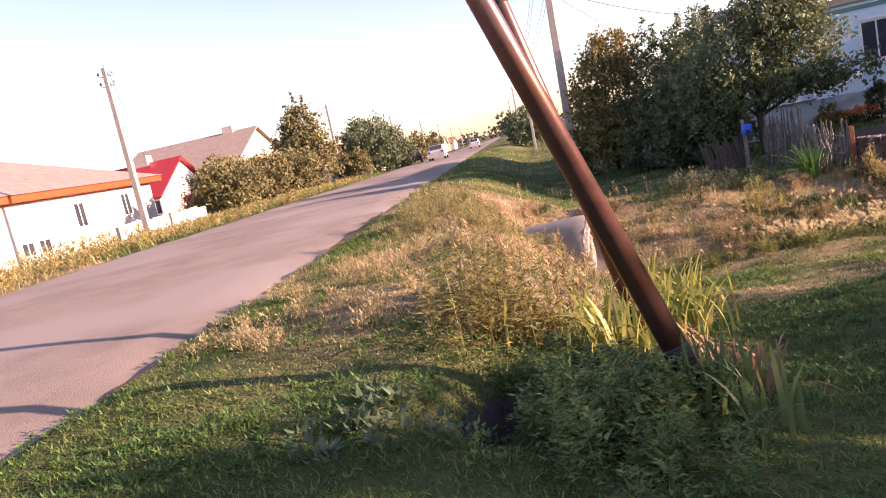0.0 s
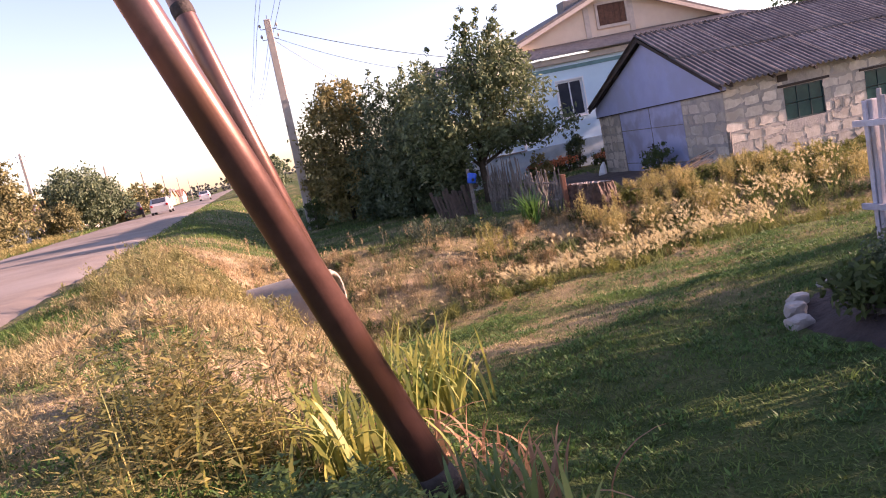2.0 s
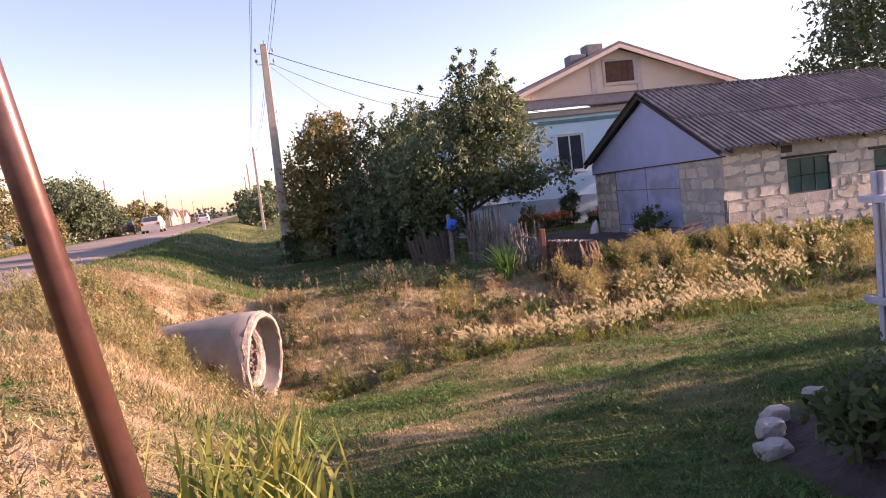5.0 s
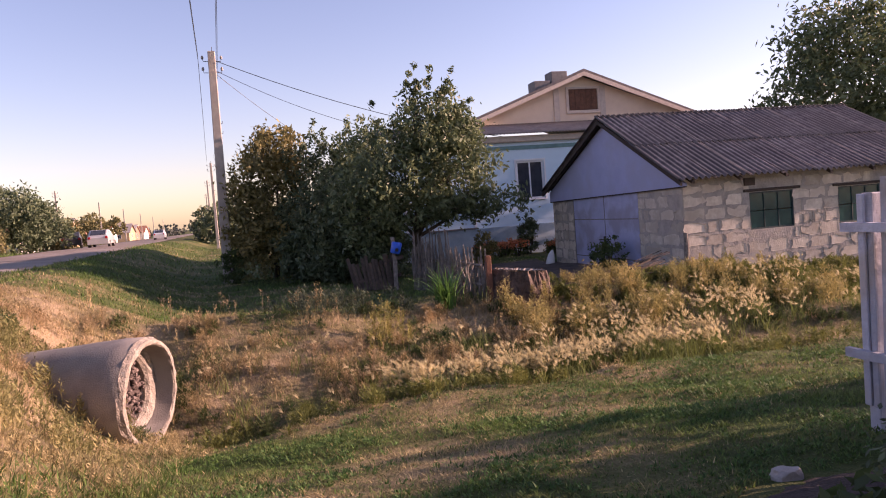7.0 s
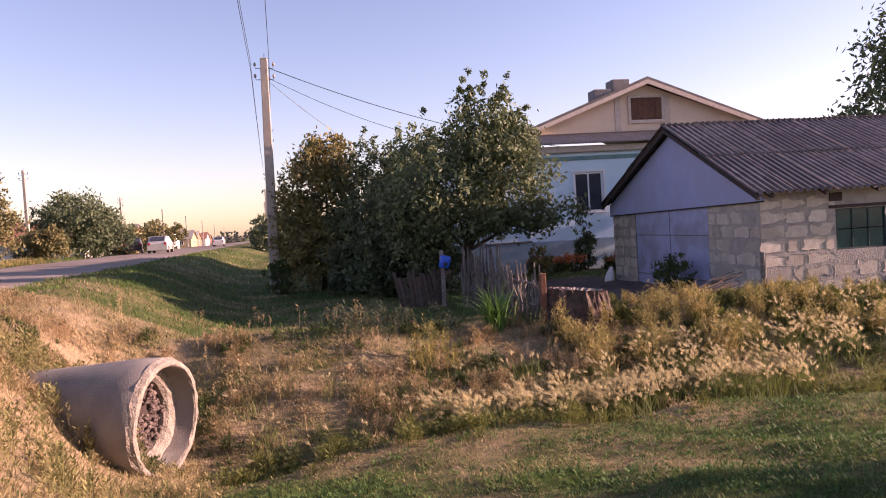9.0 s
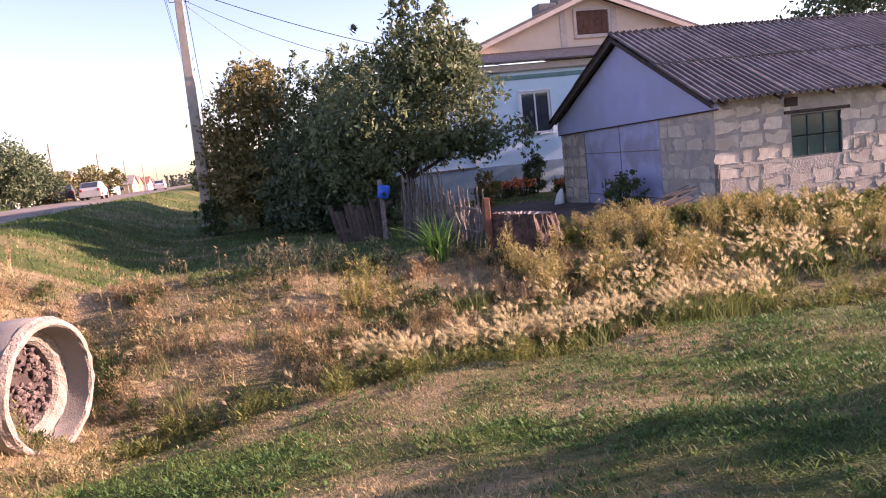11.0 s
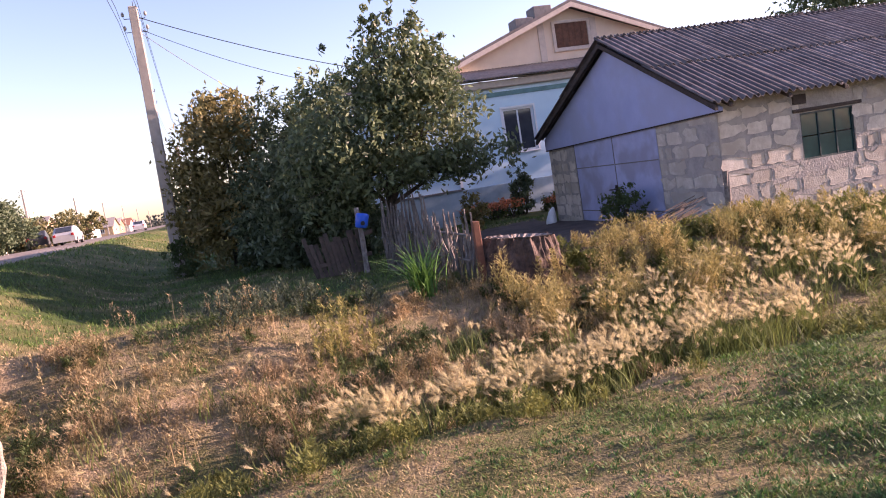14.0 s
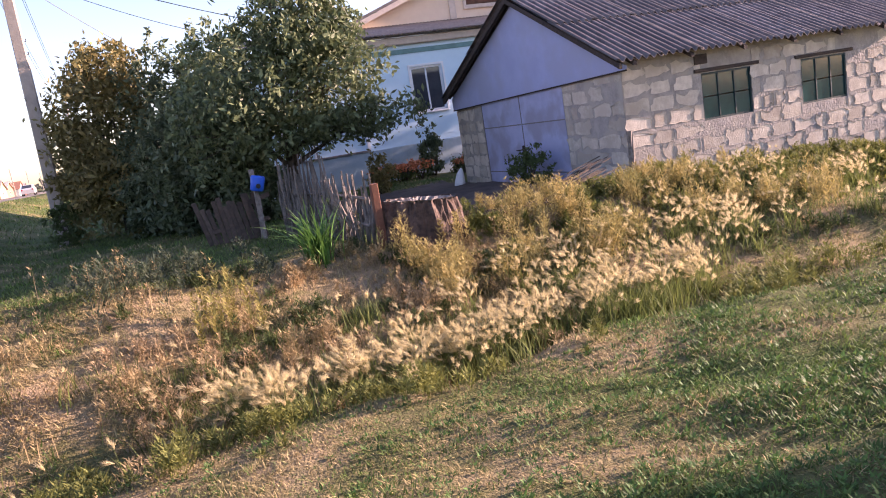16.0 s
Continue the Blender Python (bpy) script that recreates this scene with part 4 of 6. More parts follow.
# ---- the pale blue house ----
def house():
    t = thing("house", None, "pale blue village house with a peach gable and slate roof", "house")
    x0, x1, yf, zb, zt = 1.15, 17.2, 29.16, -0.4, 4.35
    wx0, wx1, wz0, wz1 = 6.3, 7.5, 1.98, 3.54
    bm = bmesh.new()
    add_box(bm, (x0, yf, zb), (wx0, yf + 0.35, zt))
    add_box(bm, (wx1, yf, zb), (x1, yf + 0.35, zt))
    add_box(bm, (wx0, yf, zb), (wx1, yf + 0.35, wz0))
    add_box(bm, (wx0, yf, wz1), (wx1, yf + 0.35, zt))
    wall = part("wall", bm, M_CYAN, t)
    for z in np.arange(1.15, 4.3, 0.28):
        b2 = bmesh.new()
        for a, b in ((x0, wx0 - 0.1), (wx1 + 0.1, x1)) if wz0 - 0.1 < z < wz1 + 0.1 else ((x0, x1),):
            add_box(b2, (a, yf - 0.006, z), (b, yf, z + 0.012))
        part("seam", b2, M_CYAN, wall)
    part("plinth", box((x0 - 0.05, yf - 0.1, zb), (x1, yf - 0.003, 0.95), None, 0.02), M_PLINTH, t, "grey-blue rendered plinth")
    part("sill_strip", box((x0 - 0.07, yf - 0.15, 0.952), (4.4, yf - 0.002, 1.0)), M_BRICKGREY, t)
    for a in (x0 + 0.4, 2.5, 4.35):
        part("pilaster", box((a, yf - 0.04, 1.003), (a + 0.1, yf - 0.008, 2.6)), M_WHITE, t)
    part("wall", box((x0, yf + 0.35, zb), (x0 + 0.3, 44, zt)), M_CYAN, t)
    part("wall", box((x1 - 0.3, yf + 0.35, zb), (x1, 44, zt)), M_CYAN, t)
    part("wall", box((x0 + 0.3, 43.7, zb), (x1 - 0.3, 44, zt)), M_CYAN, t)
    wd = pane_window(t, "window", pose(wx0, yf + 0.05, wz0), wx1 - wx0, wz1 - wz0, 2, 1, M_WHITE, M_GLASS, 0.075, 0.09)
    part("sill", box((-0.06, -0.13, -0.05), (wx1 - wx0 + 0.06, 0.02, 0.0), None, 0.008), M_WHITE, wd)
    bm = bmesh.new()
    for lo, hi in (((-0.07, -0.075, 0), (0, -0.05, 1.56)), ((1.2, -0.075, 0), (1.27, -0.05, 1.56)), ((-0.07, -0.075, 1.56), (1.27, -0.05, 1.63))):
        add_box(bm, lo, hi)
    part("casing", bm, M_WHITE, wd)
    part("cornice", box((x0 - 0.1, yf - 0.2, 4.3), (x1 + 0.1, yf + 0.35, 4.55), None, 0.03), M_TRIM, t, "pale boxed cornice")
    part("frieze", box((x0, yf - 0.03, 4.0), (x1, yf - 0.008, 4.16)), mat("green_frieze", (0.16, 0.3, 0.3), None, 4, 0.7), t)
    # skirt roof up to the gable
    me = corrugated(1.16, 3.2, 0.75, 8, 0.024, 3)
    me.materials.append(M_SLATE2)
    for i in range(15):
        ob = new("roof_sheet", me)
        ob.parent = t
        ob.matrix_basis = pose(x0 - 0.5 + i * 1.13, yf - 0.5, 4.62)
    gy = 31.8
    ap, lb, rb = (10.7, 7.5), (3.7, 4.9), (17.8, 4.9)
    part("gable", prism([(lb[0] + 0.4, 4.95), (rb[0] - 0.4, 4.95), (rb[0] - 0.4, 5.05), (ap[0], ap[1] - 0.12), (lb[0] + 0.4, 5.05)], "y", gy, gy + 0.25), M_PEACH, t, "peach rendered gable")
    # roof slopes and barge boards
    for (bx, bz) in (lb, rb):
        d = 1 if bx > ap[0] else -1
        ex, ez = bx + d * 0.5, bz - 0.2
        part("roof_slope", prism([(ap[0], ap[1]), (ex, ez), (ex, ez + 0.1), (ap[0], ap[1] + 0.12)], "y", gy - 0.45, 44.3), M_SLATE2, t)
        part("barge_board", prism([(ap[0], ap[1] - 0.19), (ex, ez - 0.18), (ex, ez - 0.003), (ap[0], ap[1] - 0.003)], "y", gy - 0.47, gy - 0.4), M_TRIM, t)
    for x in (9.45, 11.75):
        part("pilaster", box((x - 0.13, gy - 0.06, 5.0), (x + 0.13, gy - 0.003, 7.0 - abs(x - ap[0]) * 0.1)), M_TRIM, t)
    gw = thing("gable_window", pose(10.0, gy - 0.07, 5.78))
    gw.parent = t
    m_rusty = mat("rusty_boards", (0.17, 0.085, 0.055), (0.1, 0.05, 0.035), 6, 0.9, bump=0.4)
    part("shutter", box((0.06, 0.02, 0.06), (1.47, 0.06, 1.0)), m_rusty, gw, "brown boarded shutter")
    for i in range(5):
        part("board", box((0.09 + i * 0.275, 0.0, 0.08), (0.35 + i * 0.275, 0.018, 0.98)), m_rusty, gw)
    bm = bmesh.new()
    for lo, hi in (((-0.08, -0.02, -0.1), (1.6, 0.06, 0.05)), ((-0.08, -0.02, 1.0), (1.6, 0.06, 1.1)), ((-0.08, -0.02, 0.05), (0.05, 0.06, 1.0)), ((1.48, -0.02, 0.05), (1.6, 0.06, 1.0))):
        add_box(bm, lo, hi, None, 0.01)
    part("frame", bm, M_TRIM, gw)
    for x, y, z in ((9.64, 34.0, 7.55), (10.54, 34.0, 7.98)):
        part("chimney", box((x - 0.42, y - 0.4, z - 1.6), (x + 0.42, y + 0.4, z), None, 0.03), M_BRICKGREY, t, "grey chimney stack")
    tagged(part("step_planter", box((7.6, 28.7, -0.35), (9.6, 28.95, 0.05), None, 0.02), M_CONC), "low concrete edging of the flower bed", "edging")


# ---- things in the yards ----
def culvert():
    """A big concrete pipe with a flared mouth, lying in the ditch."""
    ax = Vector((-0.94, 0.335, 0.05)).normalized()
    q = ax.to_track_quat("Z", "Y").to_matrix().to_4x4()
    t = thing("concrete_pipe", Matrix.Translation((-5.49, 11.7, -0.15)) @ q @ Matrix.Diagonal((1.07, 1.07, 1.0, 1)), "big grey concrete culvert pipe with broken flared mouth in the ditch", "pipe")
    seg, r = 40, random.Random(6)
    prof = [(0.0, 0.63), (0.06, 0.655), (0.3, 0.645), (0.7, 0.6), (1.1, 0.545), (1.5, 0.5), (2.0, 0.475), (3.6, 0.47)]
    inner = [(3.6, 0.38), (1.4, 0.4), (0.3, 0.41), (0.25, 0.44), (0.22, 0.5), (0.21, 0.53)]
    bm = bmesh.new()
    def ring(z, rad, rough):
        return [bm.verts.new((math.cos(2 * math.pi * k / seg) * (rad + r.uniform(-rough, rough)), math.sin(2 * math.pi * k / seg) * (rad + r.uniform(-rough, rough)), z + r.uniform(-rough, rough) * 1.5)) for k in range(seg)]
    rows = [ring(z, rad, 0.007 if z < 0.1 else 0.001) for z, rad in prof]
    for a, b in zip(rows, rows[1:]):
        for k in range(seg):
            bm.faces.new((a[k], b[k], b[(k + 1) % seg], a[(k + 1) % seg]))
    part("barrel", bm, M_CONC, t, smooth=True)
    bm = bmesh.new()
    rows = [ring(z, rad, 0.006) for z, rad in [(3.6, 0.46)] + inner]
    for a, b in zip(rows, rows[1:]):
        for k in range(seg):
            bm.faces.new((a[k], b[k], b[(k + 1) % seg], a[(k + 1) % seg]))
    part("shoulder", bm, M_RAWCONC, t, "crumbling pale inner shoulder")
    bm = bmesh.new()
    rows = [ring(z, rad, 0.002) for z, rad in ((0.212, 0.53), (0.15, 0.545), (0.05, 0.555), (0.0, 0.56))]
    for a, b in zip(rows, rows[1:]):
        for k in range(seg):
            bm.faces.new((a[k], b[k], b[(k + 1) % seg], a[(k + 1) % seg]))
    part("socket", bm, M_CONC, t, "smooth inner wall of the socket", smooth=True)
    bm = bmesh.new()
    rows = [ring(z, rad, 0.005) for z, rad in ((0.004, 0.56), (-0.025, 0.575), (-0.03, 0.6), (-0.02, 0.625), (0.015, 0.64), (0.05, 0.656))]
    for a, b in zip(rows, rows[1:]):
        for k in range(seg):
            bm.faces.new((a[k], b[k], b[(k + 1) % seg], a[(k + 1) % seg]))
    part("mouth_rim", bm, M_RAWCONC, t, "crumbling pale mouth rim")
    part("earth_fill", tube([(0, 0, 0.36), (0, 0, 0.7)], 0.405, 32), M_SOIL, t, "earth filling the pipe")
    # rubble lying in the mouth
    bm = bmesh.new()
    for _ in range(620):
        a = r.uniform(math.pi * 0.0, math.pi * 2)
        rad = 0.4 * math.sqrt(r.random())
        m = Matrix.Translation((math.cos(a) * rad, math.sin(a) * rad, 0.34 + r.uniform(-.03, .14))) @ Euler((r.random() * 3, r.random() * 3, 0)).to_matrix().to_4x4() @ Matrix.Diagonal((r.uniform(.015, .045), r.uniform(.015, .04), r.uniform(.015, .035), 1))
        bmesh.ops.create_icosphere(bm, subdivisions=1, radius=1, matrix=m)
    for v in bm.verts:
        v.co += Vector((r.uniform(-.004, .004), r.uniform(-.004, .004), r.uniform(-.004, .004)))
    part("rubble", bm, mat("rubble", (0.17, 0.13, 0.115), (0.08, 0.06, 0.055), 20, 0.95, bump=0.8, island=0.3), t, "earth and rubble choking the pipe")


def strut(x, y, dx, dy, label, joints):
    z = float(height(x, y))
    t = thing("steel_strut", pose(x, y, z - 0.1), label, "steel pipe", "leaning steel struts")
    k = 6.6
    bm = tube([(0, 0, 0), (dx * k * 0.5, dy * k * 0.5, k * 0.5), (dx * k, dy * k, k)], 0.066, 28)
    part("pipe", bm, M_RUST, t, smooth=True)
    for z in joints:
        part("welded_joint", tube([(dx * (z + o), dy * (z + o), z + o) for o in (-0.04, -0.02, 0.02, 0.04)], [0.066, 0.07, 0.07, 0.066], 28), M_DARKWOOD, t, "dark welded joint of the pipe", smooth=True)


def pole(x, y, h, label, scale=1.0, brackets=True, lean=0.0):
    t = thing("utility_pole", pose(x, y, float(height(x, y)) - 0.1, 0, lean, 0), label, "utility pole", "utility poles")
    bm = bmesh.new()
    for z, a in ((0, 0.14), (h, 0.095)):
        for sx, sy in ((-1, -1), (1, -1), (1, 1), (-1, 1)):
            bm.verts.new((sx * a * scale, sy * a * 0.85 * scale, z))
    bm.verts.ensure_lookup_table()
    v = bm.verts
    for k in range(4):
        bm.faces.new((v[k], v[(k + 1) % 4], v[4 + (k + 1) % 4], v[4 + k]))
    bm.faces.new(v[4:8])
    bmesh.ops.bevel(bm, geom=[e for e in bm.edges], offset=0.02, segments=1, affect='EDGES')
    part("shaft", bm, M_POLE, t)
    if brackets:
        for z in (h - 0.35, h - 0.75):
            br = part("bracket", tube([(-0.32, 0, z + 0.1), (-0.3, 0, z), (0.3, 0, z), (0.32, 0, z + 0.1)], 0.012, 6), M_DARKWOOD, t)
            for s in (-0.32, 0.32):
                part("insulator", tube([(s, 0, z + 0.08), (s, 0, z + 0.14), (s, 0, z + 0.2)], [0.04, 0.05, 0.025], 10), M_CERAMIC, br)
        for z in (h - 2.55, h - 2.9):
            a = 0.082 + (h - z) / h * 0.05
            part("band", box((-a, -a * 0.9, z), (a, a * 0.9, z + 0.05)), M_DARKWOOD, t)
            part("hook", tube([(a, 0, z + 0.02), (a + 0.09, 0, z), (a + 0.1, 0, z + 0.08)], 0.012, 6), M_DARKWOOD, t)
        part("spike", tube([(0.02, 0, h - 0.02), (0.02, 0, h + 0.16)], 0.01, 6), M_DARKWOOD, t)
    return t


def cable(a, b, sag, label, r=0.009):
    a, b = Vector(a), Vector(b)
    bm = tube([a.lerp(b, i / 24) - Vector((0, 0, sag * 4 * (i / 24) * (1 - i / 24))) for i in range(25)], r, 5)
    tagged(part("overhead_cable", bm, M_WIRE), label, "cable", "overhead cables")


def picket_fence():
    """White fence of narrow pickets with flaking paint."""
    t = thing("picket_fence", None, "tall picket fence with flaking white paint beside the flower bed", "fence")
    x, y0 = -0.2, 6.1
    n, r = 84, random.Random(9)
    me = bpy.data.meshes.new("picket")
    bm = box((-0.011, -0.023, 0), (0.011, 0.023, 1.0), None, 0.004)
    bm.to_mesh(me)
    bm.free()
    me.materials.append(M_FENCE)
    for i in range(n):
        y = y0 - i * 0.0735
        ob = new("picket", me)
        ob.parent = t
        z = 0.36
        ob.matrix_basis = pose(x + r.uniform(-.006, .006), y + r.uniform(-.012, .012), z + r.uniform(-.02, .02), r.uniform(-1.2, 1.2), r.uniform(-1, 1), r.uniform(-6, 6)) @ Matrix.Diagonal((1, r.uniform(.85, 1.15), 1.47 + r.uniform(-.08, .05), 1))
    for dz in (0.69, 1.53):
        pts = [(x - 0.035, y0 + 0.12, 0), (x - 0.035, y0 - 6.1, 0)]
        z0, z1 = dz, dz
        bm = bmesh.new()
        for (px, py, _), z in zip(pts, (z0, z1)):
            for a, b in ((-0.02, -0.03), (0.02, -0.03), (0.02, 0.03), (-0.02, 0.03)):
                bm.verts.new((px + a, py, z + b))
        bm.verts.ensure_lookup_table()
        v = bm.verts
        for k in range(4):
            bm.faces.new((v[k], v[(k + 1) % 4], v[4 + (k + 1) % 4], v[4 + k]))
        bm.faces.new(v[0:4])
        bm.faces.new(v[4:8])
        part("rail", bm, M_FENCE, t)
    for y in (y0 - 0.02, y0 - 2.6, y0 - 5.2):
        part("post", box((x + 0.02, y - 0.05, 0.0), (x + 0.11, y + 0.04, 1.75), None, 0.008), M_FENCE, t)


def old_fence():
    """The tumbledown unpainted fence before the apple tree."""
    me = bpy.data.meshes.new("stake")
    bm = tube([(0, 0, 0), (0.03, 0.01, 0.4), (-0.02, 0.0, 0.7), (0.02, 0.0, 1.0)], [0.034, 0.032, 0.028, 0.014], 6)
    bm.to_mesh(me)
    bm.free()
    me.materials.append(M_WOODGREY)
    r = random.Random(12)
    for label, x0, y0, x1, y1, n, h, tilt in (("tumbledown grey stick fence before the apple tree", -0.45, 19.0, 0.2, 18.2, 30, 1.3, 3), ("leaning grey stick fence beside the stump", -0.02, 17.3, 0.12, 15.35, 30, 1.0, 7)):
        t = thing("stick_fence", None, label, "fence", "old stick fences")
        for i in range(n):
            k = i / (n - 1)
            x, y = x0 + (x1 - x0) * k + r.uniform(-.04, .04), y0 + (y1 - y0) * k
            ob = new("stake", me)
            ob.parent = t
            ob.matrix_basis = pose(x, y, float(height(x, y)) - 0.1, r.uniform(-tilt, tilt), r.uniform(-tilt, tilt) - tilt * 0.8, r.uniform(0, 360)) @ Matrix.Diagonal((1, 1, h * r.uniform(.8, 1.12) + 0.1, 1))
        for dz in (0.35, 0.75):
            part("rail", tube([(x0, y0, float(height(x0, y0)) + dz), (x1, y1, float(height(x1, y1)) + dz * 0.95)], 0.022, 6), M_WOODGREY, t)
    t = thing("wicket_gate", None, "leaning brown wooden wicket of rough boards", "gate")
    for i in range(12):
        x = -1.75 + i * 0.092
        part("board", box((-0.042, -0.012, 0), (0.042, 0.012, 0.82 + r.uniform(-.12, .08)), pose(x, 19.9 - i * 0.02, -0.05, r.uniform(-4, 4), -9 + r.uniform(-2.5, 2.5), 0)), M_WOODBROWN, t)
    part("brace", box((0, -0.03, -0.045), (1.1, 0.0, 0.045), pose(-1.6, 19.86, 0.5, 0, -12, -1)), M_WOODBROWN, t)
    part("brace", box((0, -0.03, -0.04), (1.1, 0.0, 0.04), pose(-1.7, 19.86, 0.2, 0, -4, -1)), M_WOODBROWN, t)
    p = thing("gate_post", pose(-0.8, 19.6, -0.1), "weathered gate post by the wicket", "post")
    part("shaft", tube([(0, 0, 0), (0.02, 0, 0.7), (0.0, 0, 1.35)], [0.06, 0.055, 0.05], 8), M_WOODGREY, p)
    p = thing("fence_post", pose(0.2, 15.15, float(height(0.2, 15.15)) - 0.1), "reddish-brown fence post beside the stump", "post")
    part("shaft", box((-0.05, -0.05, 0), (0.05, 0.05, 1.0), None, 0.008), mat("red_brown_wood", (0.2, 0.09, 0.055), (0.14, 0.065, 0.045), 10, 0.9), p)


def corner_post():
    p = thing("fence_post", pose(5.22, 16.2, float(height(5.22, 16.2)) - 0.1, 0, 2, 0), "weathered grey post at the shed corner", "post")
    part("shaft", tube([(0, 0, 0), (0.02, 0, 0.5), (0.0, 0, 0.98)], [0.065, 0.06, 0.055], 8), M_WOODGREY, p)


def canister():
    t = thing("canister", pose(-0.78, 19.5, 0.84, 4, 14, 10), "blue plastic canister hung on the gate post", "canister")
    bm = tube([(0, 0, 0), (0, 0, 0.02), (0, 0, 0.26), (0, 0, 0.29)], [0.1, 0.125, 0.13, 0.11], 18)
    part("body", bm, M_BLUE, t, smooth=True)
    part("opening", tube([(-0.02, -0.127, 0.1), (-0.02, -0.134, 0.1)], 0.045, 12), M_WIRE, t)
    s = thing("sack", pose(-0.33, 19.0, float(height(-0.33, 19.0))), "white plastic sack by the fence", "sack")
    bm = tube([(0, 0, 0), (0.02, 0, 0.12), (0, 0.02, 0.3), (0.02, 0, 0.4), (0.03, 0, 0.46)], [0.07, 0.09, 0.07, 0.04, 0.015], 10)
    part("body", bm, M_WHITE, s, smooth=True)
    s = thing("sack", pose(4.95, 23.3, float(height(4.95, 23.3)) - 0.05), "white sack leaning on the shed pier", "sack")
    bm = tube([(0, 0, 0), (0.05, 0, 0.14), (0.1, 0.02, 0.35), (0.14, 0, 0.5)], [0.13, 0.15, 0.1, 0.03], 10)
    part("body", bm, M_WHITE, s, smooth=True)


def stump():
    """A wide old stump, its top sawn aslant, with deep ribs."""
    t = thing("tree_stump", pose(0.86, 15.25, float(height(0.86, 15.25)) - 0.1), "broad weathered tree stump with ribbed bark", "stump")
    r = random.Random(5)
    seg, bm = 96, bmesh.new()
    ribs = [0.97 + 0.05 * math.sin(0.44 * i) + 0.04 * math.sin(0.97 * i + 1) + r.uniform(-0.05, 0.05) for i in range(seg)]
    rows = []
    for j in range(9):
        k = j / 8
        row = []
        for i in range(seg):
            a = 2 * math.pi * i / seg
            rad = 0.5 * ribs[i] * (1.28 - 0.38 * k) + 0.03 * math.sin(9 * a + 5 * k) + r.uniform(-.012, .012)
            row.append(bm.verts.new((math.cos(a) * rad * 1.1, math.sin(a) * rad * 0.9, k * (0.68 - 0.05 * math.cos(a)) + (r.uniform(-.03, .03) if j == 8 else 0))))
        rows.append(row)
    for a, b in zip(rows, rows[1:]):
        for i in range(seg):
            bm.faces.new((a[i], a[(i + 1) % seg], b[(i + 1) % seg], b[i]))
    part("bark", bm, M_STUMP, t)
    bm = bmesh.new()
    c = bm.verts.new((0, 0, 0.6))
    last = [bm.verts.new(v) for v in ((math.cos(2 * math.pi * i / seg) * 0.5 * ribs[i] * 0.99, math.sin(2 * math.pi * i / seg) * 0.5 * ribs[i] * 0.81, 0.69 - 0.05 * math.cos(2 * math.pi * i / seg)) for i in range(seg))]
    inn = [bm.verts.new((v.co.x * 0.8, v.co.y * 0.8, v.co.z - 0.05 + r.uniform(-.03, .03))) for v in last]
    for i in range(seg):
        bm.faces.new((last[i], last[(i + 1) % seg], inn[(i + 1) % seg], inn[i]))
        bm.faces.new((inn[i], inn[(i + 1) % seg], c))
    part("cut_top", bm, M_STUMPTOP, t, "grey cracked sawn top")


def wattle():
    """Fallen wattle of thin rods beside the stump."""
    t = thing("fallen_wattle", None, "fallen panel of grey wattle rods lying on the bank", "wattle fence")
    r = random.Random(15)
    for i in range(22):
        k = i / 21
        a = Vector((1.7 + r.uniform(-.1, .1), 15.9 - k * 0.75, 0.12 + k * 0.05 + r.uniform(-.03, .03)))
        b = Vector((4.7 + r.uniform(-.3, .3), 16.55 - k * 0.7, 0.5 - k * 0.26 + r.uniform(-.05, .05)))
        m = a.lerp(b, 0.5) + Vector((0, 0, -0.14 + r.uniform(-.03, .03)))
        part("rod", tube([a, a.lerp(m, .5) - Vector((0, 0, .03)), m, m.lerp(b, .5) - Vector((0, 0, .02)), b], 0.009, 5), M_WOODBROWN, t)


def rock(name, x, y, sx, sy, sz, label, seed, lift=0.0, rz=0):
    r = random.Random(seed)
    bm = bmesh.new()
    bmesh.ops.create_icosphere(bm, subdivisions=3, radius=1)
    for v in bm.verts:
        n = noise.noise(v.co * 1.3 + Vector((seed, 0, 0))) * 0.35 + noise.noise(v.co * 3 + Vector((0, seed, 0))) * 0.12
        v.co *= 1 + n
        v.co = Vector((max(-0.8, min(0.8, v.co.x)), max(-0.75, min(0.75, v.co.y)), max(-0.7, min(0.7, v.co.z))))
        k = 1.0 - 0.32 * (v.co.z + 0.7) * (name == "boulder")
        v.co = Vector((v.co.x * sx * k + 0.1 * sx * v.co.z, v.co.y * sy * k, v.co.z * sz + sz * 0.55))
    ob = part(name, bm, M_STONE)
    ob.matrix_basis = pose(x, y, float(height(x, y)) - 0.02 + lift, 0, 0, rz)
    tagged(ob, label, "stone", "flower bed stones")


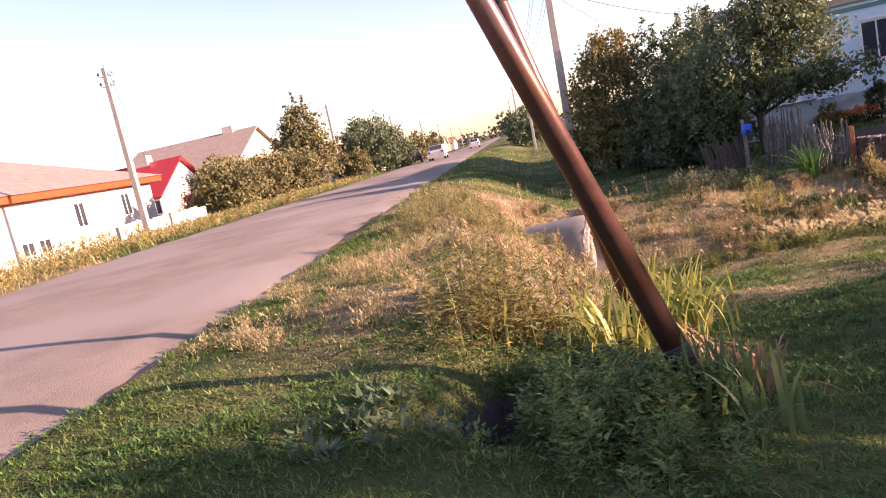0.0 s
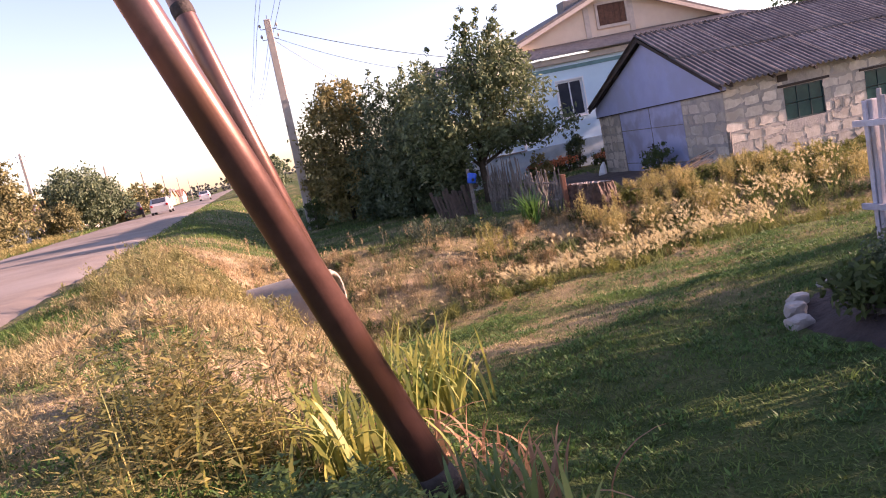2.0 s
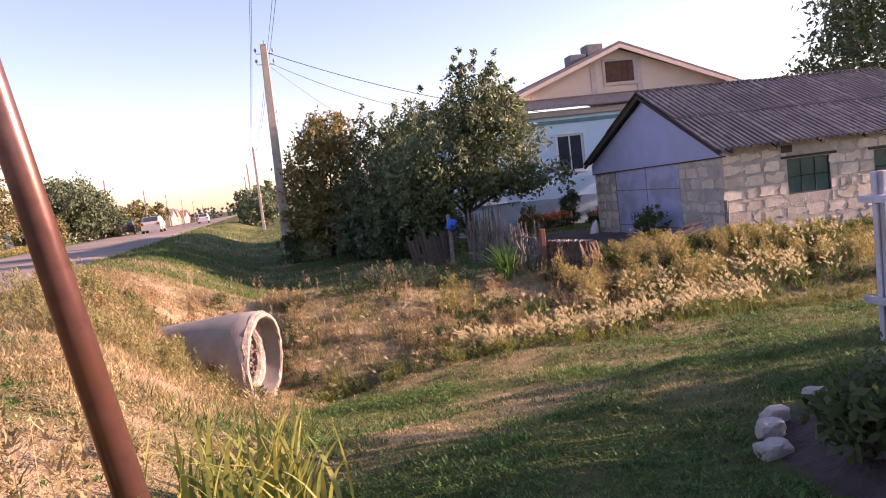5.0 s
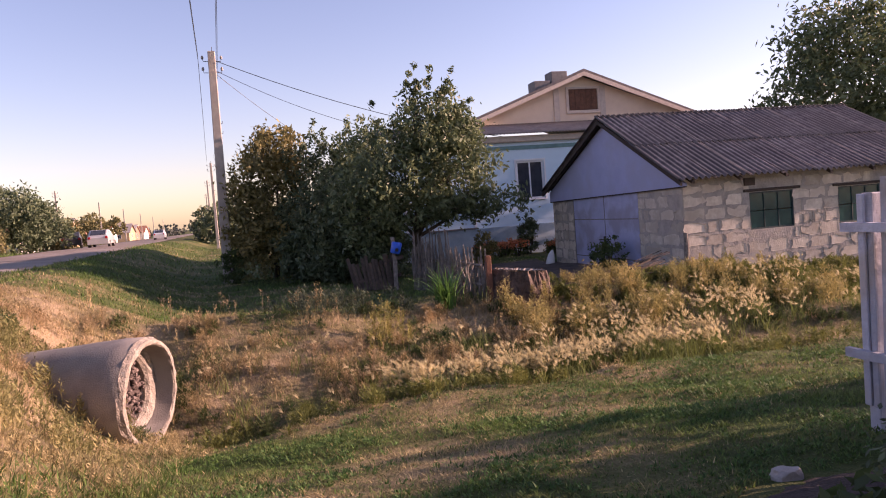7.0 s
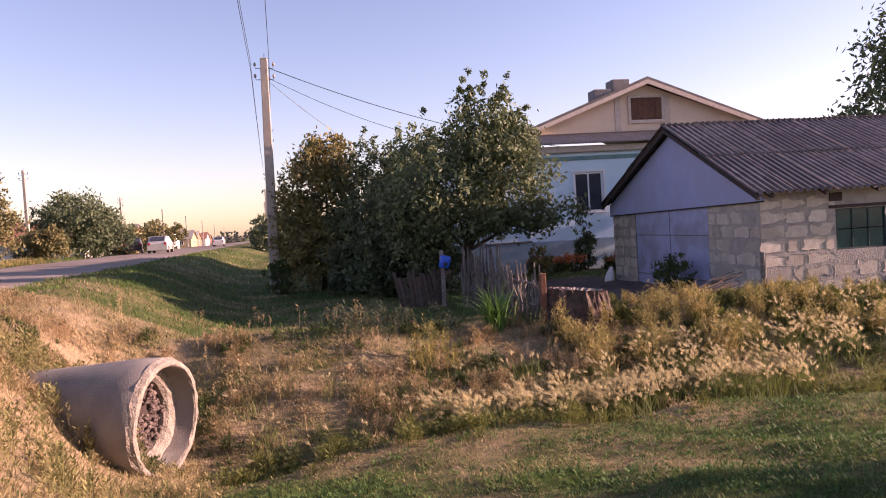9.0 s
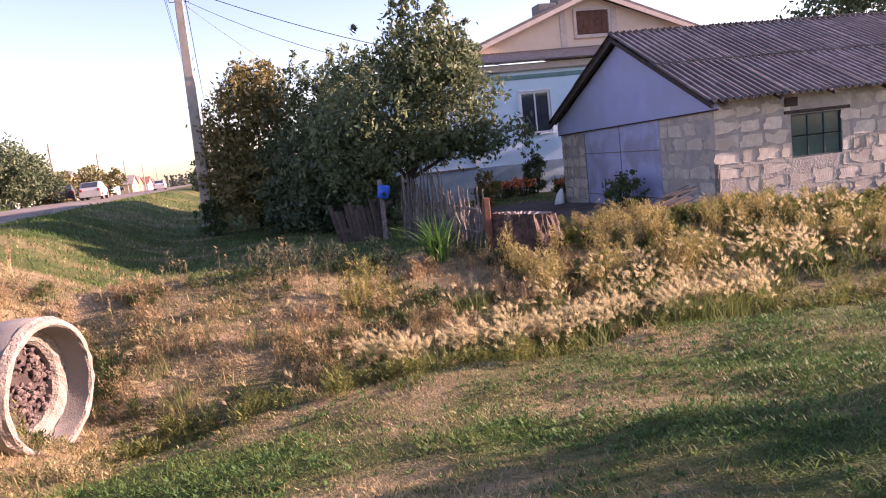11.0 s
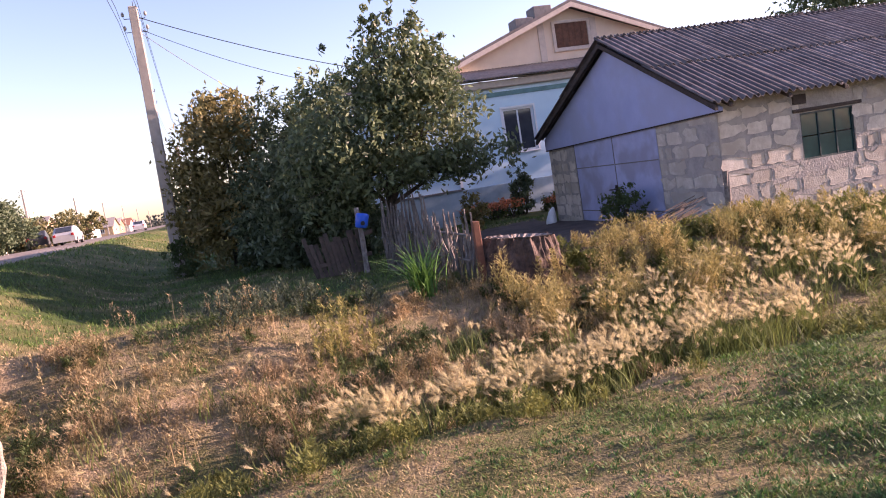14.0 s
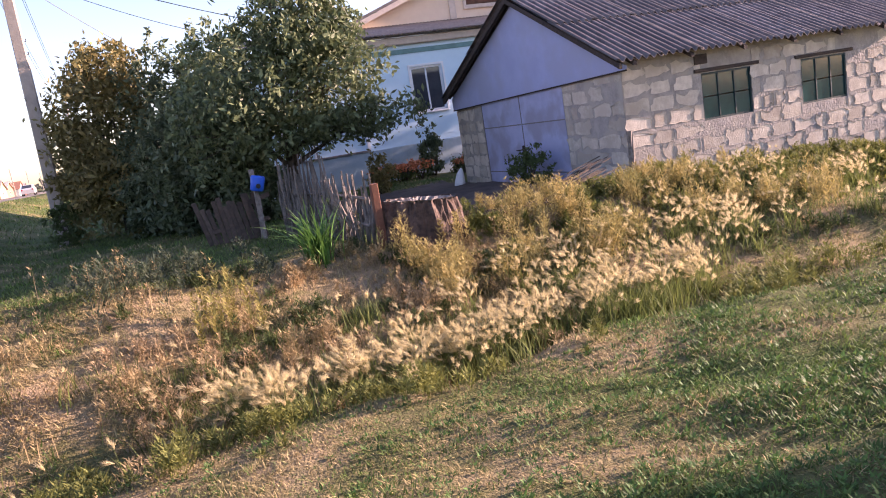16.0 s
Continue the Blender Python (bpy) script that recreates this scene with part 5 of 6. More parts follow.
def flower_bed():
    xs, ys = np.linspace(-2.9, -0.25, 50), np.linspace(1.6, 5.9, 66)
    X, Y = np.meshgrid(xs, ys)
    k = 1 - (((X + 1.0) / 1.7) ** 2 + ((Y - 3.7) / 2.0) ** 2)
    Z = height(X, Y) - 0.06 + 0.3 * np.clip(k, -0.1, 1) + 0.015 * wob(X, Y, 9, 1) + 0.01 * wob(X, Y, 19, 3)
    v = np.stack([X, Y, Z], -1).reshape(-1, 3)
    nx = len(xs)
    i = (np.arange(len(ys) - 1)[:, None] * nx + np.arange(nx - 1)[None]).ravel()
    f = np.concatenate([np.stack([i, i + 1, i + nx + 1], 1), np.stack([i, i + nx + 1, i + nx], 1)])
    me = tri_mesh("flower_bed", v, f)
    me.materials.append(M_SOIL)
    me.polygons.foreach_set("use_smooth", [True] * len(me.polygons))
    tagged(new("flower_bed", me), "raised flower bed of dark bare soil", "flower bed", kind="structure")
    rock("stone", -2.3, 4.72, 0.12, 0.09, 0.075, "pale rough stone at the flower bed edge", 3)
    rock("stone", -2.15, 4.95, 0.1, 0.08, 0.075, "pale squared stone at the flower bed edge", 4, 0.03)
    rock("stone", -2.0, 5.1, 0.1, 0.07, 0.06, "pale squared stone at the flower bed edge", 8, 0.07)
    rock("stone", -1.3, 5.6, 0.1, 0.07, 0.05, "grey stone half sunk at the flower bed edge", 9, 0.02)
    rock("boulder", -2.02, 3.25, 0.22, 0.14, 0.17, "pale grey boulder on the bare soil", 6, 0.02, -50)
    rock("slab", 0.23, 14.1, 0.2, 0.13, 0.05, "pale flat stone among the weeds", 12)
    g = "flower bed plants"
    def lift(ob, d):
        ob.location.z += d
    lift(bush("garden_bush", -1.92, 3.95, [((0, 0, .2), (.2, .2, .21)), ((.07, -.14, .16), (.19, .17, .18)), ((-.07, .1, .25), (.14, .14, .17))], 6500, 0.019, M_LEAF_DARK, "dense dark green low garden bush", 61, g), 0.2)
    # this bush's leaf colour is darkened to stand in for shade
    lift(bush("garden_bush", -1.3, 3.85, [((0, 0, .2), (.24, .22, .22)), ((0.1, -.25, .2), (.2, .2, .2))], 5000, 0.02, mat("shaded_leaves", (0.03, 0.05, 0.025), (0.02, 0.035, 0.02), 3, 0.6, bump=0, island=0.3, translucent=0.2), "leafy bush in the flower bed, its shade put into the leaf colour", 62, g), 0.2)
    lift(bush("garden_bush", -2.25, 4.1, [((0, 0, .12), (.22, .18, .14))], 700, 0.045, M_WEEDGREEN, "small green herb on the bare soil", 63, g), 0.2)
    lift(bush("pink_flowers", -1.25, 4.62, [((0, 0, .31), (.14, .16, .05)), ((.05, -.16, .3), (.13, .15, .05))], 900, 0.018, M_PINK, "pink sedum flower heads before the fence", 64, g, "flowers"), 0.2)
    lift(bush("garden_bush", -1.25, 4.6, [((0, 0, .16), (.2, .24, .16))], 2600, 0.022, M_LEAF_DARK, "green foliage under pink flowers", 65, g), 0.2)
    lift(bush("pale_hydrangea", -0.6, 4.2, [((0, 0, .62), (.25, .3, .14)), ((0, -.5, .62), (.25, .3, .16))], 1500, 0.04, mat("pale_green_blooms", (0.42, 0.5, 0.26), (0.3, 0.4, 0.18), 4, 0.7, bump=0, island=0.2, translucent=0.3), "pale green blooms by the picket fence", 66, g, "flowers"), 0.2)
    # white curved ornament
    t = thing("garden_ornament", pose(-1.5, 3.4, 0.68) @ Matrix.Diagonal((0.75, 0.75, 0.75, 1)), "white curved garden ornament with a blue ball below", "ornament")
    part("body", tube([(-0.28, 0.28, 0.32), (-0.2, 0.2, 0.24), (0.0, 0.02, 0.12), (0.2, -0.2, 0.0), (0.32, -0.3, -0.12)], [0.03, 0.085, 0.11, 0.1, 0.05], 16), M_WHITE, t, smooth=True)
    bm = bmesh.new()
    bmesh.ops.create_uvsphere(bm, u_segments=20, v_segments=12, radius=0.13, matrix=Matrix.Translation((-0.04, 0.06, -0.17)))
    part("ball", bm, M_BLUE, t, "blue plastic ball", smooth=True)


# ---- across the road and the distance ----
def roadside_house():
    t = thing("roadside_house", None, "low white rendered house with an orange fascia and grey roof", "house")
    x, y0, y1 = -30.0, 14.0, 38.3
    m_w = mat("white_render", (0.6, 0.57, 0.53), (0.52, 0.49, 0.45), 1.2, 0.85, bump=0.2)
    m_o = mat("orange_fascia", (0.5, 0.07, 0.015), (0.42, 0.06, 0.015), 3, 0.6)
    part("wall", box((x - 9, y0, 0.3), (x, y1, 3.7)), m_w, t)
    part("fascia", box((x - 0.1, y0 - 0.5, 3.72), (x + 0.5, y1 + 0.6, 4.05), None, 0.02), m_o, t, "bright orange painted fascia")
    bm = bmesh.new()
    a = [bm.verts.new(v) for v in ((x + 0.6, y0 - 0.6, 4.06), (x + 0.6, y1 + 0.7, 4.06), (x - 9.6, y1 + 0.7, 4.06), (x - 9.6, y0 - 0.6, 4.06), (x - 4.5, y0 + 4, 6.3), (x - 4.5, y1 - 6, 6.3))]
    for f in ((0, 1, 5, 4), (1, 2, 5), (2, 3, 4, 5), (3, 0, 4), (0, 3, 2, 1)):
        bm.faces.new([a[k] for k in f])
    part("roof", bm, mat("pale_slate", (0.24, 0.21, 0.185), (0.18, 0.16, 0.14), 2, 0.9), t)
    for y, z, h in ((26.9, 1.2, 0.5), (28.0, 1.2, 0.5), (31.0, 2.0, 1.1), (35.0, 2.1, 1.1)):
        pane_window(t, "window", pose(x + 0.07, y, z, 0, 0, 90), 0.85, h + 0.2, 2, 1, M_WHITE, M_GLASS, 0.07, 0.06)
    f = thing("board_fence", None, "white corrugated sheet fence before the roadside house", "fence")
    for i in range(13):
        part("panel", box((-24.6, 23.0 + i * 0.85, 0.7), (-24.55, 23.0 + i * 0.85 + 0.82, 1.75 + 0.04 * (i % 3)), None, 0.01), mat("chalky_panel", (0.46, 0.42, 0.37), (0.38, 0.35, 0.31), 4, 0.8) if i == 0 else bpy.data.materials["chalky_panel"], f)


def gabled_house(name, x0, x1, y0, y1, z0, zw, zr, wall_m, roof_m, label, gable_m=None, garage=False):
    """A far house whose ridge runs along x, its gable to the road."""
    t = thing(name, None, label, "house", "houses along the road")
    part("wall", box((x0, y0, z0), (x1, y1, zw)), wall_m, t)
    ym = (y0 + y1) / 2
    part("gable", prism([(y0, zw), (y1, zw), (ym, zr - 0.15)], "x", x1 - 0.3, x1 - 0.02), gable_m or wall_m, t)
    bm = prism([(y0 - 0.5, zw - 0.25), (ym, zr), (y1 + 0.5, zw - 0.25), (y1 + 0.5, zw - 0.13), (ym, zr + 0.15), (y0 - 0.5, zw - 0.13)], "x", x0 - 0.4, x1 + 0.4)
    roof = part("roof", bm, roof_m, t)
    part("chimney", box((x1 - 3.5, ym - 0.4, zr - 0.6), (x1 - 2.3, ym + 0.4, zr + 0.7)), M_TRIM, roof)
    pane_window(t, "window", pose(x1 - 1.0 if garage else x1 - 3, y0 - 0.06, z0 + 1.0), 1.0, 1.1, 2, 1, M_WHITE, M_GLASS, 0.08, 0.05)
    if garage:
        part("garage_door", box((x1 + 0.0, ym - 0.4, z0), (x1 + 0.06, ym + 2.2, zw - 0.4)), mat("maroon_door", (0.12, 0.02, 0.025), None, 4, 0.6), t, "dark maroon garage door")
    else:
        pane_window(t, "window", pose(x1 + 0.06, ym - 0.6, z0 + 1.0, 0, 0, 90), 1.2, 1.1, 2, 1, M_WHITE, M_GLASS, 0.08, 0.05)


def car(x, y, rz, body_col, label, name="car"):
    t = thing(name, pose(x, y, float(height(x, y)) + 0.03, 0, 0, rz), label, "car", "parked cars")
    paint = mat("car_paint", body_col, tuple(c * 0.9 for c in body_col), 2, 0.3, 0.4, bump=0, spec=0.6)
    side = [(-2.1, .35), (2.05, .35), (2.12, .7), (1.95, .95), (1.1, 1.02), (0.5, 1.5), (-1.2, 1.55), (-1.95, 1.1), (-2.15, .9)]
    bm = bmesh.new()
    rows = []
    for w, k in ((-0.84, 0.96), (-0.8, 1.0), (0.8, 1.0), (0.84, 0.96)):
        rows.append([bm.verts.new((w * (1 if z < 1.05 else 0.82), u * k, z)) for u, z in side])
    n = len(side)
    for a, b in zip(rows, rows[1:]):
        for k in range(n):
            bm.faces.new((a[k], a[(k + 1) % n], b[(k + 1) % n], b[k]))
    bm.faces.new(rows[0])
    bm.faces.new(rows[-1][::-1])
    part("body", bm, paint, t)
    part("rear_window", prism([(-1.92, 1.13), (-1.3, 1.5), (-1.33, 1.52), (-1.95, 1.15)], "x", -0.58, 0.58), M_GLASS, t)
    for s in (-1, 1):
        part("side_window", box((s * 0.70 - 0.02, -1.1, 1.08), (s * 0.70 + 0.02, 0.5, 1.42)), M_GLASS, t)
        part("tail_light", box((s * 0.66 - 0.1, -2.17, 0.8), (s * 0.66 + 0.1, -2.08, 1.0), None, 0.01), mat("red_lens", (0.4, 0.02, 0.02), None, 4, 0.3) if s == -1 else bpy.data.materials["red_lens"], t)
        for yy in (-1.35, 1.35):
            w = part("wheel", tube([(s * 0.86, yy, 0.32), (s * 0.66, yy, 0.32)], 0.32, 18), M_WIRE, t)
            part("rim", tube([(s * 0.875, yy, 0.32), (s * 0.86, yy, 0.32)], 0.19, 12), M_CERAMIC, w)


def distance():
    r = random.Random(31)
    roofs = [mat("far_roof_%s" % k, c, None, 2, 0.9) for k, c in (("grey", (0.3, 0.27, 0.25)), ("rust", (0.32, 0.15, 0.1)), ("pale", (0.42, 0.38, 0.35)))]
    walls = [mat("far_wall_%s" % k, c, None, 2, 0.9) for k, c in (("white", (0.7, 0.66, 0.6)), ("ochre", (0.5, 0.36, 0.22)), ("brick", (0.42, 0.2, 0.14)))]
    for i in range(9):
        y = 95 + i * 28 + r.uniform(-4, 4)
        x1 = float(road_edge(y)) - 15 - r.uniform(0, 5)
        z = float(road_z(y)) - 0.4
        gabled_house("village_house", x1 - r.uniform(9, 12), x1, y, y + r.uniform(8, 11), z, z + 2.7, z + 4.8, walls[i % 3], roofs[(i * 2 + 1) % 3], "low village house far down the road")
    # the wood on the horizon, with the haze put into its greyed leaf colour
    items = []
    for k in range(240):
        x = r.uniform(-330, 120)
        y = 640 + r.uniform(-40, 60)
        h = r.uniform(5, 13) * (0.55 if x < -120 else 1)
        items.append(((x, y, -4 + h * 0.5), (r.uniform(5, 10), 6, h * 0.55)))
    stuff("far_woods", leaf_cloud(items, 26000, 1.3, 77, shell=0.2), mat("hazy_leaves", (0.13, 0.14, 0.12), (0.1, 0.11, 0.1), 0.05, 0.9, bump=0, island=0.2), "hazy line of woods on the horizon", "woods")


def all_plants():
    # garden trees and the overgrown hedge by the house
    tree("apple_tree", 0.55, 22.8, 1.7, 0.12, [((-.2, 0, 3.1), (1.8, 1.5, 1.35)), ((1.1, -.3, 3.1), (1.25, 1.2, 1.15)), ((2.2, -.2, 2.2), (1.0, .9, .45)), ((.7, 0, 4.3), (1.3, 1.2, .95)), ((-1.3, 0, 2.2), (1.1, 1.2, .95)), ((1.3, 0, 3.9), (.85, .85, .8)), ((1.3, 0, 4.9), (.4, .4, .7)), ((.2, 0, 5.0), (.5, .5, .6)), ((.2, -.4, 2.2), (1.2, 1.0, .5))], 21000, 0.085, M_LEAF_APPLE, "leafy old apple tree with upright water shoots", 101, sprigs=60)
    tree("maple_tree", -3.5, 28.6, 1.2, 0.1, [((0, 0, 3.3), (1.25, 1.2, 1.8)), ((.4, .2, 4.5), (.9, .9, .9)), ((-.5, 0, 2.2), (1.0, .9, 1.4)), ((.2, -.3, 1.3), (1.4, 1.2, 1.2))], 15000, 0.1, M_LEAF_YELLOW, "yellowing garden tree beside the pole", 102)
    for i, (x, y, s, m) in enumerate(((-1.9, 27.6, 1.12, M_LEAF_DARK), (-1.0, 26.2, 1.08, M_LEAF_APPLE), (-0.3, 27.8, 1.15, M_LEAF_DARK), (-2.7, 26.0, 0.5, M_LEAF_DARK), (-1.7, 24.2, 0.75, M_LEAF_DARK), (-0.6, 23.6, 0.8, M_LEAF_DARK))):
        tree("garden_shrub", x, y, 0.9 * s, 0.06, [((0, 0, 2.2 * s), (1.0 * s, 1.0 * s, 1.5 * s)), ((.4 * s, .2, 3.4 * s), (.75 * s, .8 * s, 1.1 * s)), ((-.5 * s, 0, 1.2 * s), (.9 * s, .9 * s, 1.1 * s)), ((.5 * s, -.2, .9 * s), (.9 * s, .8 * s, .9 * s))], int(9000 * s), 0.09, m, "overgrown dark garden shrub in the hedge", 110 + i, "shrub", "garden hedge", sprigs=14)
    tree("walnut_tree", 19.9, 25.5, 3.2, 0.22, [((0, 0, 6.4), (3.4, 3.0, 2.2)), ((-2.2, -.5, 5.6), (2.0, 2.0, 1.2)), ((2.5, -1, 4.8), (2.8, 2.4, 2.6)), ((.6, -1, 3.2), (2.4, 2.0, 1.8)), ((-.6, 0, 8.2), (2.2, 2.0, 1.4))], 21000, 0.14, M_LEAF_APPLE, "large dark walnut tree behind the shed", 130)
    tree("tall_tree", 25.0, 22.0, 2.4, 0.2, [((0, 0, 4.2), (3.2, 3.0, 3.0)), ((-1.5, 0, 6.6), (2.4, 2.2, 1.6))], 12000, 0.13, M_LEAF_OLIVE, "large tree behind the garden", 131)
    bush("flowering_bush", 6.2, 28.2, [((0, 0, .9), (.38, .35, .85))], 1800, 0.07, M_LEAF_DARK, "dark upright bush below the house window", 140)
    for i, (x, y) in enumerate(((4.2, 27.9), (4.9, 27.8), (5.5, 27.9), (7.2, 28.0), (7.8, 27.9), (8.4, 28.0))):
        bush("flower_clump", x, y, [((0, 0, .3), (.4, .3, .32))], 700, 0.06, M_WEEDGREEN, "green foliage of the house flower bed", 150 + i, "house flowers", "flowers")
        bush("orange_flowers", x + 0.1, y - 0.15, [((0, 0, .52), (.42, .3, .13))], 260, 0.055, M_ORANGE, "orange garden flowers below the house wall", 160 + i, "house flowers", "flowers")
    bush("yellow_shrub", 3.4, 25.0, [((0, 0, .6), (.35, .35, .6))], 1300, 0.06, M_LEAF_YELLOW, "small yellowing shrub behind the fence", 170)
    bush("gate_weed", 4.75, 19.0, [((0, 0, .4), (.35, .6, .42))], 1500, 0.05, M_WEEDGREEN, "tall green weeds growing at the gate", 171, category="weeds")
    bush("pole_weed", -5.0, 27.9, [((0, 0, .6), (.5, .5, .6))], 1200, 0.07, M_WEEDGREEN, "green weeds round the pole foot", 172, category="weeds")
    # across the road
    tree("roadside_tree", -24.5, 51.0, 1.4, 0.16, [((0, 0, 2.6), (2.3, 2.3, 2.0)), ((.2, 0, 4.6), (1.5, 1.5, 1.7)), ((0, 0, 6.1), (.6, .6, 1.0)), ((-1.2, 1, 3.4), (1.5, 1.6, 1.6))], 12000, 0.15, M_LEAF_OLIVE, "pointed sunlit roadside tree", 201, sprigs=10)
    tree("round_tree", -24.0, 68.0, 1.0, 0.16, [((0, 0, 2.6), (3.2, 3.2, 2.4)), ((.5, -1.5, 3.4), (2.2, 2.2, 1.9)), ((1.5, 1.5, 2.2), (2.6, 2.6, 1.9))], 13000, 0.17, M_LEAF_DARK, "dark rounded tree at the road edge", 202)
    for i, (x, y, s, m) in enumerate(((-24.5, 36.5, 1.0, M_LEAF_OLIVE), (-25.5, 39.5, 1.15, M_LEAF_OLIVE), (-25.0, 43.0, 1.05, M_LEAF_OLIVE), (-24.0, 46.5, 1.0, M_LEAF_OLIVE), (-23.4, 59.0, 0.8, M_LEAF_OLIVE), (-22.5, 76.0, 0.9, M_LEAF_OLIVE))):
        bush("roadside_bush", x, y, [((0, 0, 1.4 * s), (2.0 * s, 2.0 * s, 1.4 * s)), ((.6, -.8, 2.0 * s), (1.4 * s, 1.4 * s, 1.1 * s)), ((-.8, .9, 1.8 * s), (1.4 * s, 1.5 * s, 1.2 * s))], int(8000 * s), 0.13, m, "dense olive bush along the far verge", 210 + i, "roadside bushes")
    for i, (x, y, s) in enumerate(((-27, 88, 1.2), (-29, 118, 1.4), (-33, 150, 1.8), (-8.0, 84, 1.2), (-9, 110, 1.6), (-10, 150, 2.2), (-14, 220, 2.6), (-24, 330, 3.4))):
        bush("distant_bush", x, y, [((0, 0, 1.6 * s), (2.2 * s, 2.4 * s, 1.6 * s)), ((-1, 1, 1.4 * s), (1.6 * s, 1.6 * s, 1.2 * s))], 2600, 0.2 * s, M_LEAF_DARK if x > -20 else M_LEAF_OLIVE, "dark bush far down the road", 230 + i, "distant bushes")
    # unseen trees added on the sunny side, so that their shade falls on the lawn
    tree("shade_tree", 7.4, 0.0, 1.6, 0.16, [((0, 0, 2.9), (2.0, 1.9, 1.3)), ((0, -2.2, 3.0), (1.8, 2.0, 1.5))], 6500, 0.15, M_LEAF_APPLE, "unseen tree beyond the picket fence, added for its shade", 301)
    tree("shade_tree", 9.0, -4.9, 1.8, 0.18, [((0, 0, 3.4), (2.4, 2.8, 2.2)), ((0, -3.0, 3.2), (2.2, 2.4, 2.0))], 6000, 0.16, M_LEAF_APPLE, "unseen tree beyond the picket fence, added for its shade", 302)

    # out-of-view bushes added to carry the shade over the lower lawn
    for i, (x, y, s) in enumerate(((7.0, 3.4, 0.95), (7.3, 5.1, 1.0), (7.1, 6.7, 0.95))):
        bush("shade_bush", x, y, [((0, 0, 1.3 * s), (0.9, 1.0, 1.3 * s)), ((.5, .3, 2.1 * s), (.8, .8, .9 * s))], 2400, 0.09, M_LEAF_OLIVE, "tall unseen bush beyond the picket fence, added for its shade", 310 + i, "garden bushes")


def bare_yard():
    """Trodden earth between the fence and the shed gate."""
    xs, ys = np.linspace(1.0, 5.3, 40), np.linspace(16.0, 26.0, 60)
    X, Y = np.meshgrid(xs, ys)
    k = np.minimum(np.minimum(X - 1.0, 5.4 - X + 1), np.minimum(Y - 16.0, 26.0 - Y))
    Z = height(X, Y) + 0.02 + 0.012 * wob(X, Y, 6, 1) - 0.12 * step(0.6, 0.0, k)
    v = np.stack([X, Y, Z], -1).reshape(-1, 3)
    nx = len(xs)
    i = (np.arange(len(ys) - 1)[:, None] * nx + np.arange(nx - 1)[None]).ravel()
    f = np.concatenate([np.stack([i, i + 1, i + nx + 1], 1), np.stack([i, i + nx + 1, i + nx], 1)])
    me = tri_mesh("bare_yard", v, f)
    me.materials.append(mat("trodden_earth", (0.12, 0.09, 0.075), (0.08, 0.06, 0.05), 3, 0.95, bump=0.6, fine=20))
    me.polygons.foreach_set("use_smooth", [True] * len(me.polygons))
    tagged(new("bare_yard", me), "trodden bare earth before the shed gate", "yard", kind="structure")


ground()
bare_yard()
road()
shed()
house()
culvert()
strut(-5.38, 2.535, -0.336, 0.177, "brown painted steel pipe strut leaning from the ground", (0.35,))
strut(-5.478, 4.09, -0.235, 0.272, "brown painted steel pipe strut leaning behind the first", (2.8,))
picket_fence()
old_fence()
corner_post()
canister()
stump()
wattle()
flower_bed()
pole(-5.2, 28.7, 8.35, "tall concrete utility pole with wire brackets", 1.3, lean=1.0)
pole(-7.7, 70, 8.0, "concrete utility pole beside the road")
pole(-10.5, 108, 8.3, "concrete utility pole beside the road")
pole(-13.5, 150, 8.3, "concrete utility pole beside the road")
for _y in (26.0, 62.0, 98.0, 134.0, 170.0, 210.0, 255.0, 310.0):
    pole(float(road_edge(_y)) - 12.4, _y, 7.4, "concrete utility pole on the far side of the road", brackets=_y < 100)
cable((-5.0, 28.7, 7.75), (6.0, 29.6, 4.6), 0.35, "black service cable from pole to house", 0.013)
cable((-5.0, 28.7, 7.4), (4.0, 29.6, 4.5), 0.5, "thin service wire from pole to house")
cable((-5.0, 28.7, 7.3), (0.5, 33.0, 4.0), 0.3, "thin service wire from pole to garden")
for _dx, _z in ((-0.32, 8.05), (0.32, 8.05), (-0.32, 7.65), (0.32, 7.65)):
    cable((-5.2 + _dx, 28.7, _z), (-7.7 + _dx, 70, _z + 0.1), 0.6, "overhead line along the road", 0.008)
    cable((-5.2 + _dx, 28.7, _z), (-3.2 + _dx, -12, _z + 1.0), 0.6, "overhead line along the road", 0.008)
cable((-22.9, 26.0, 8.0), (-30, 39, 4.0), 0.3, "service wire to the roadside house")
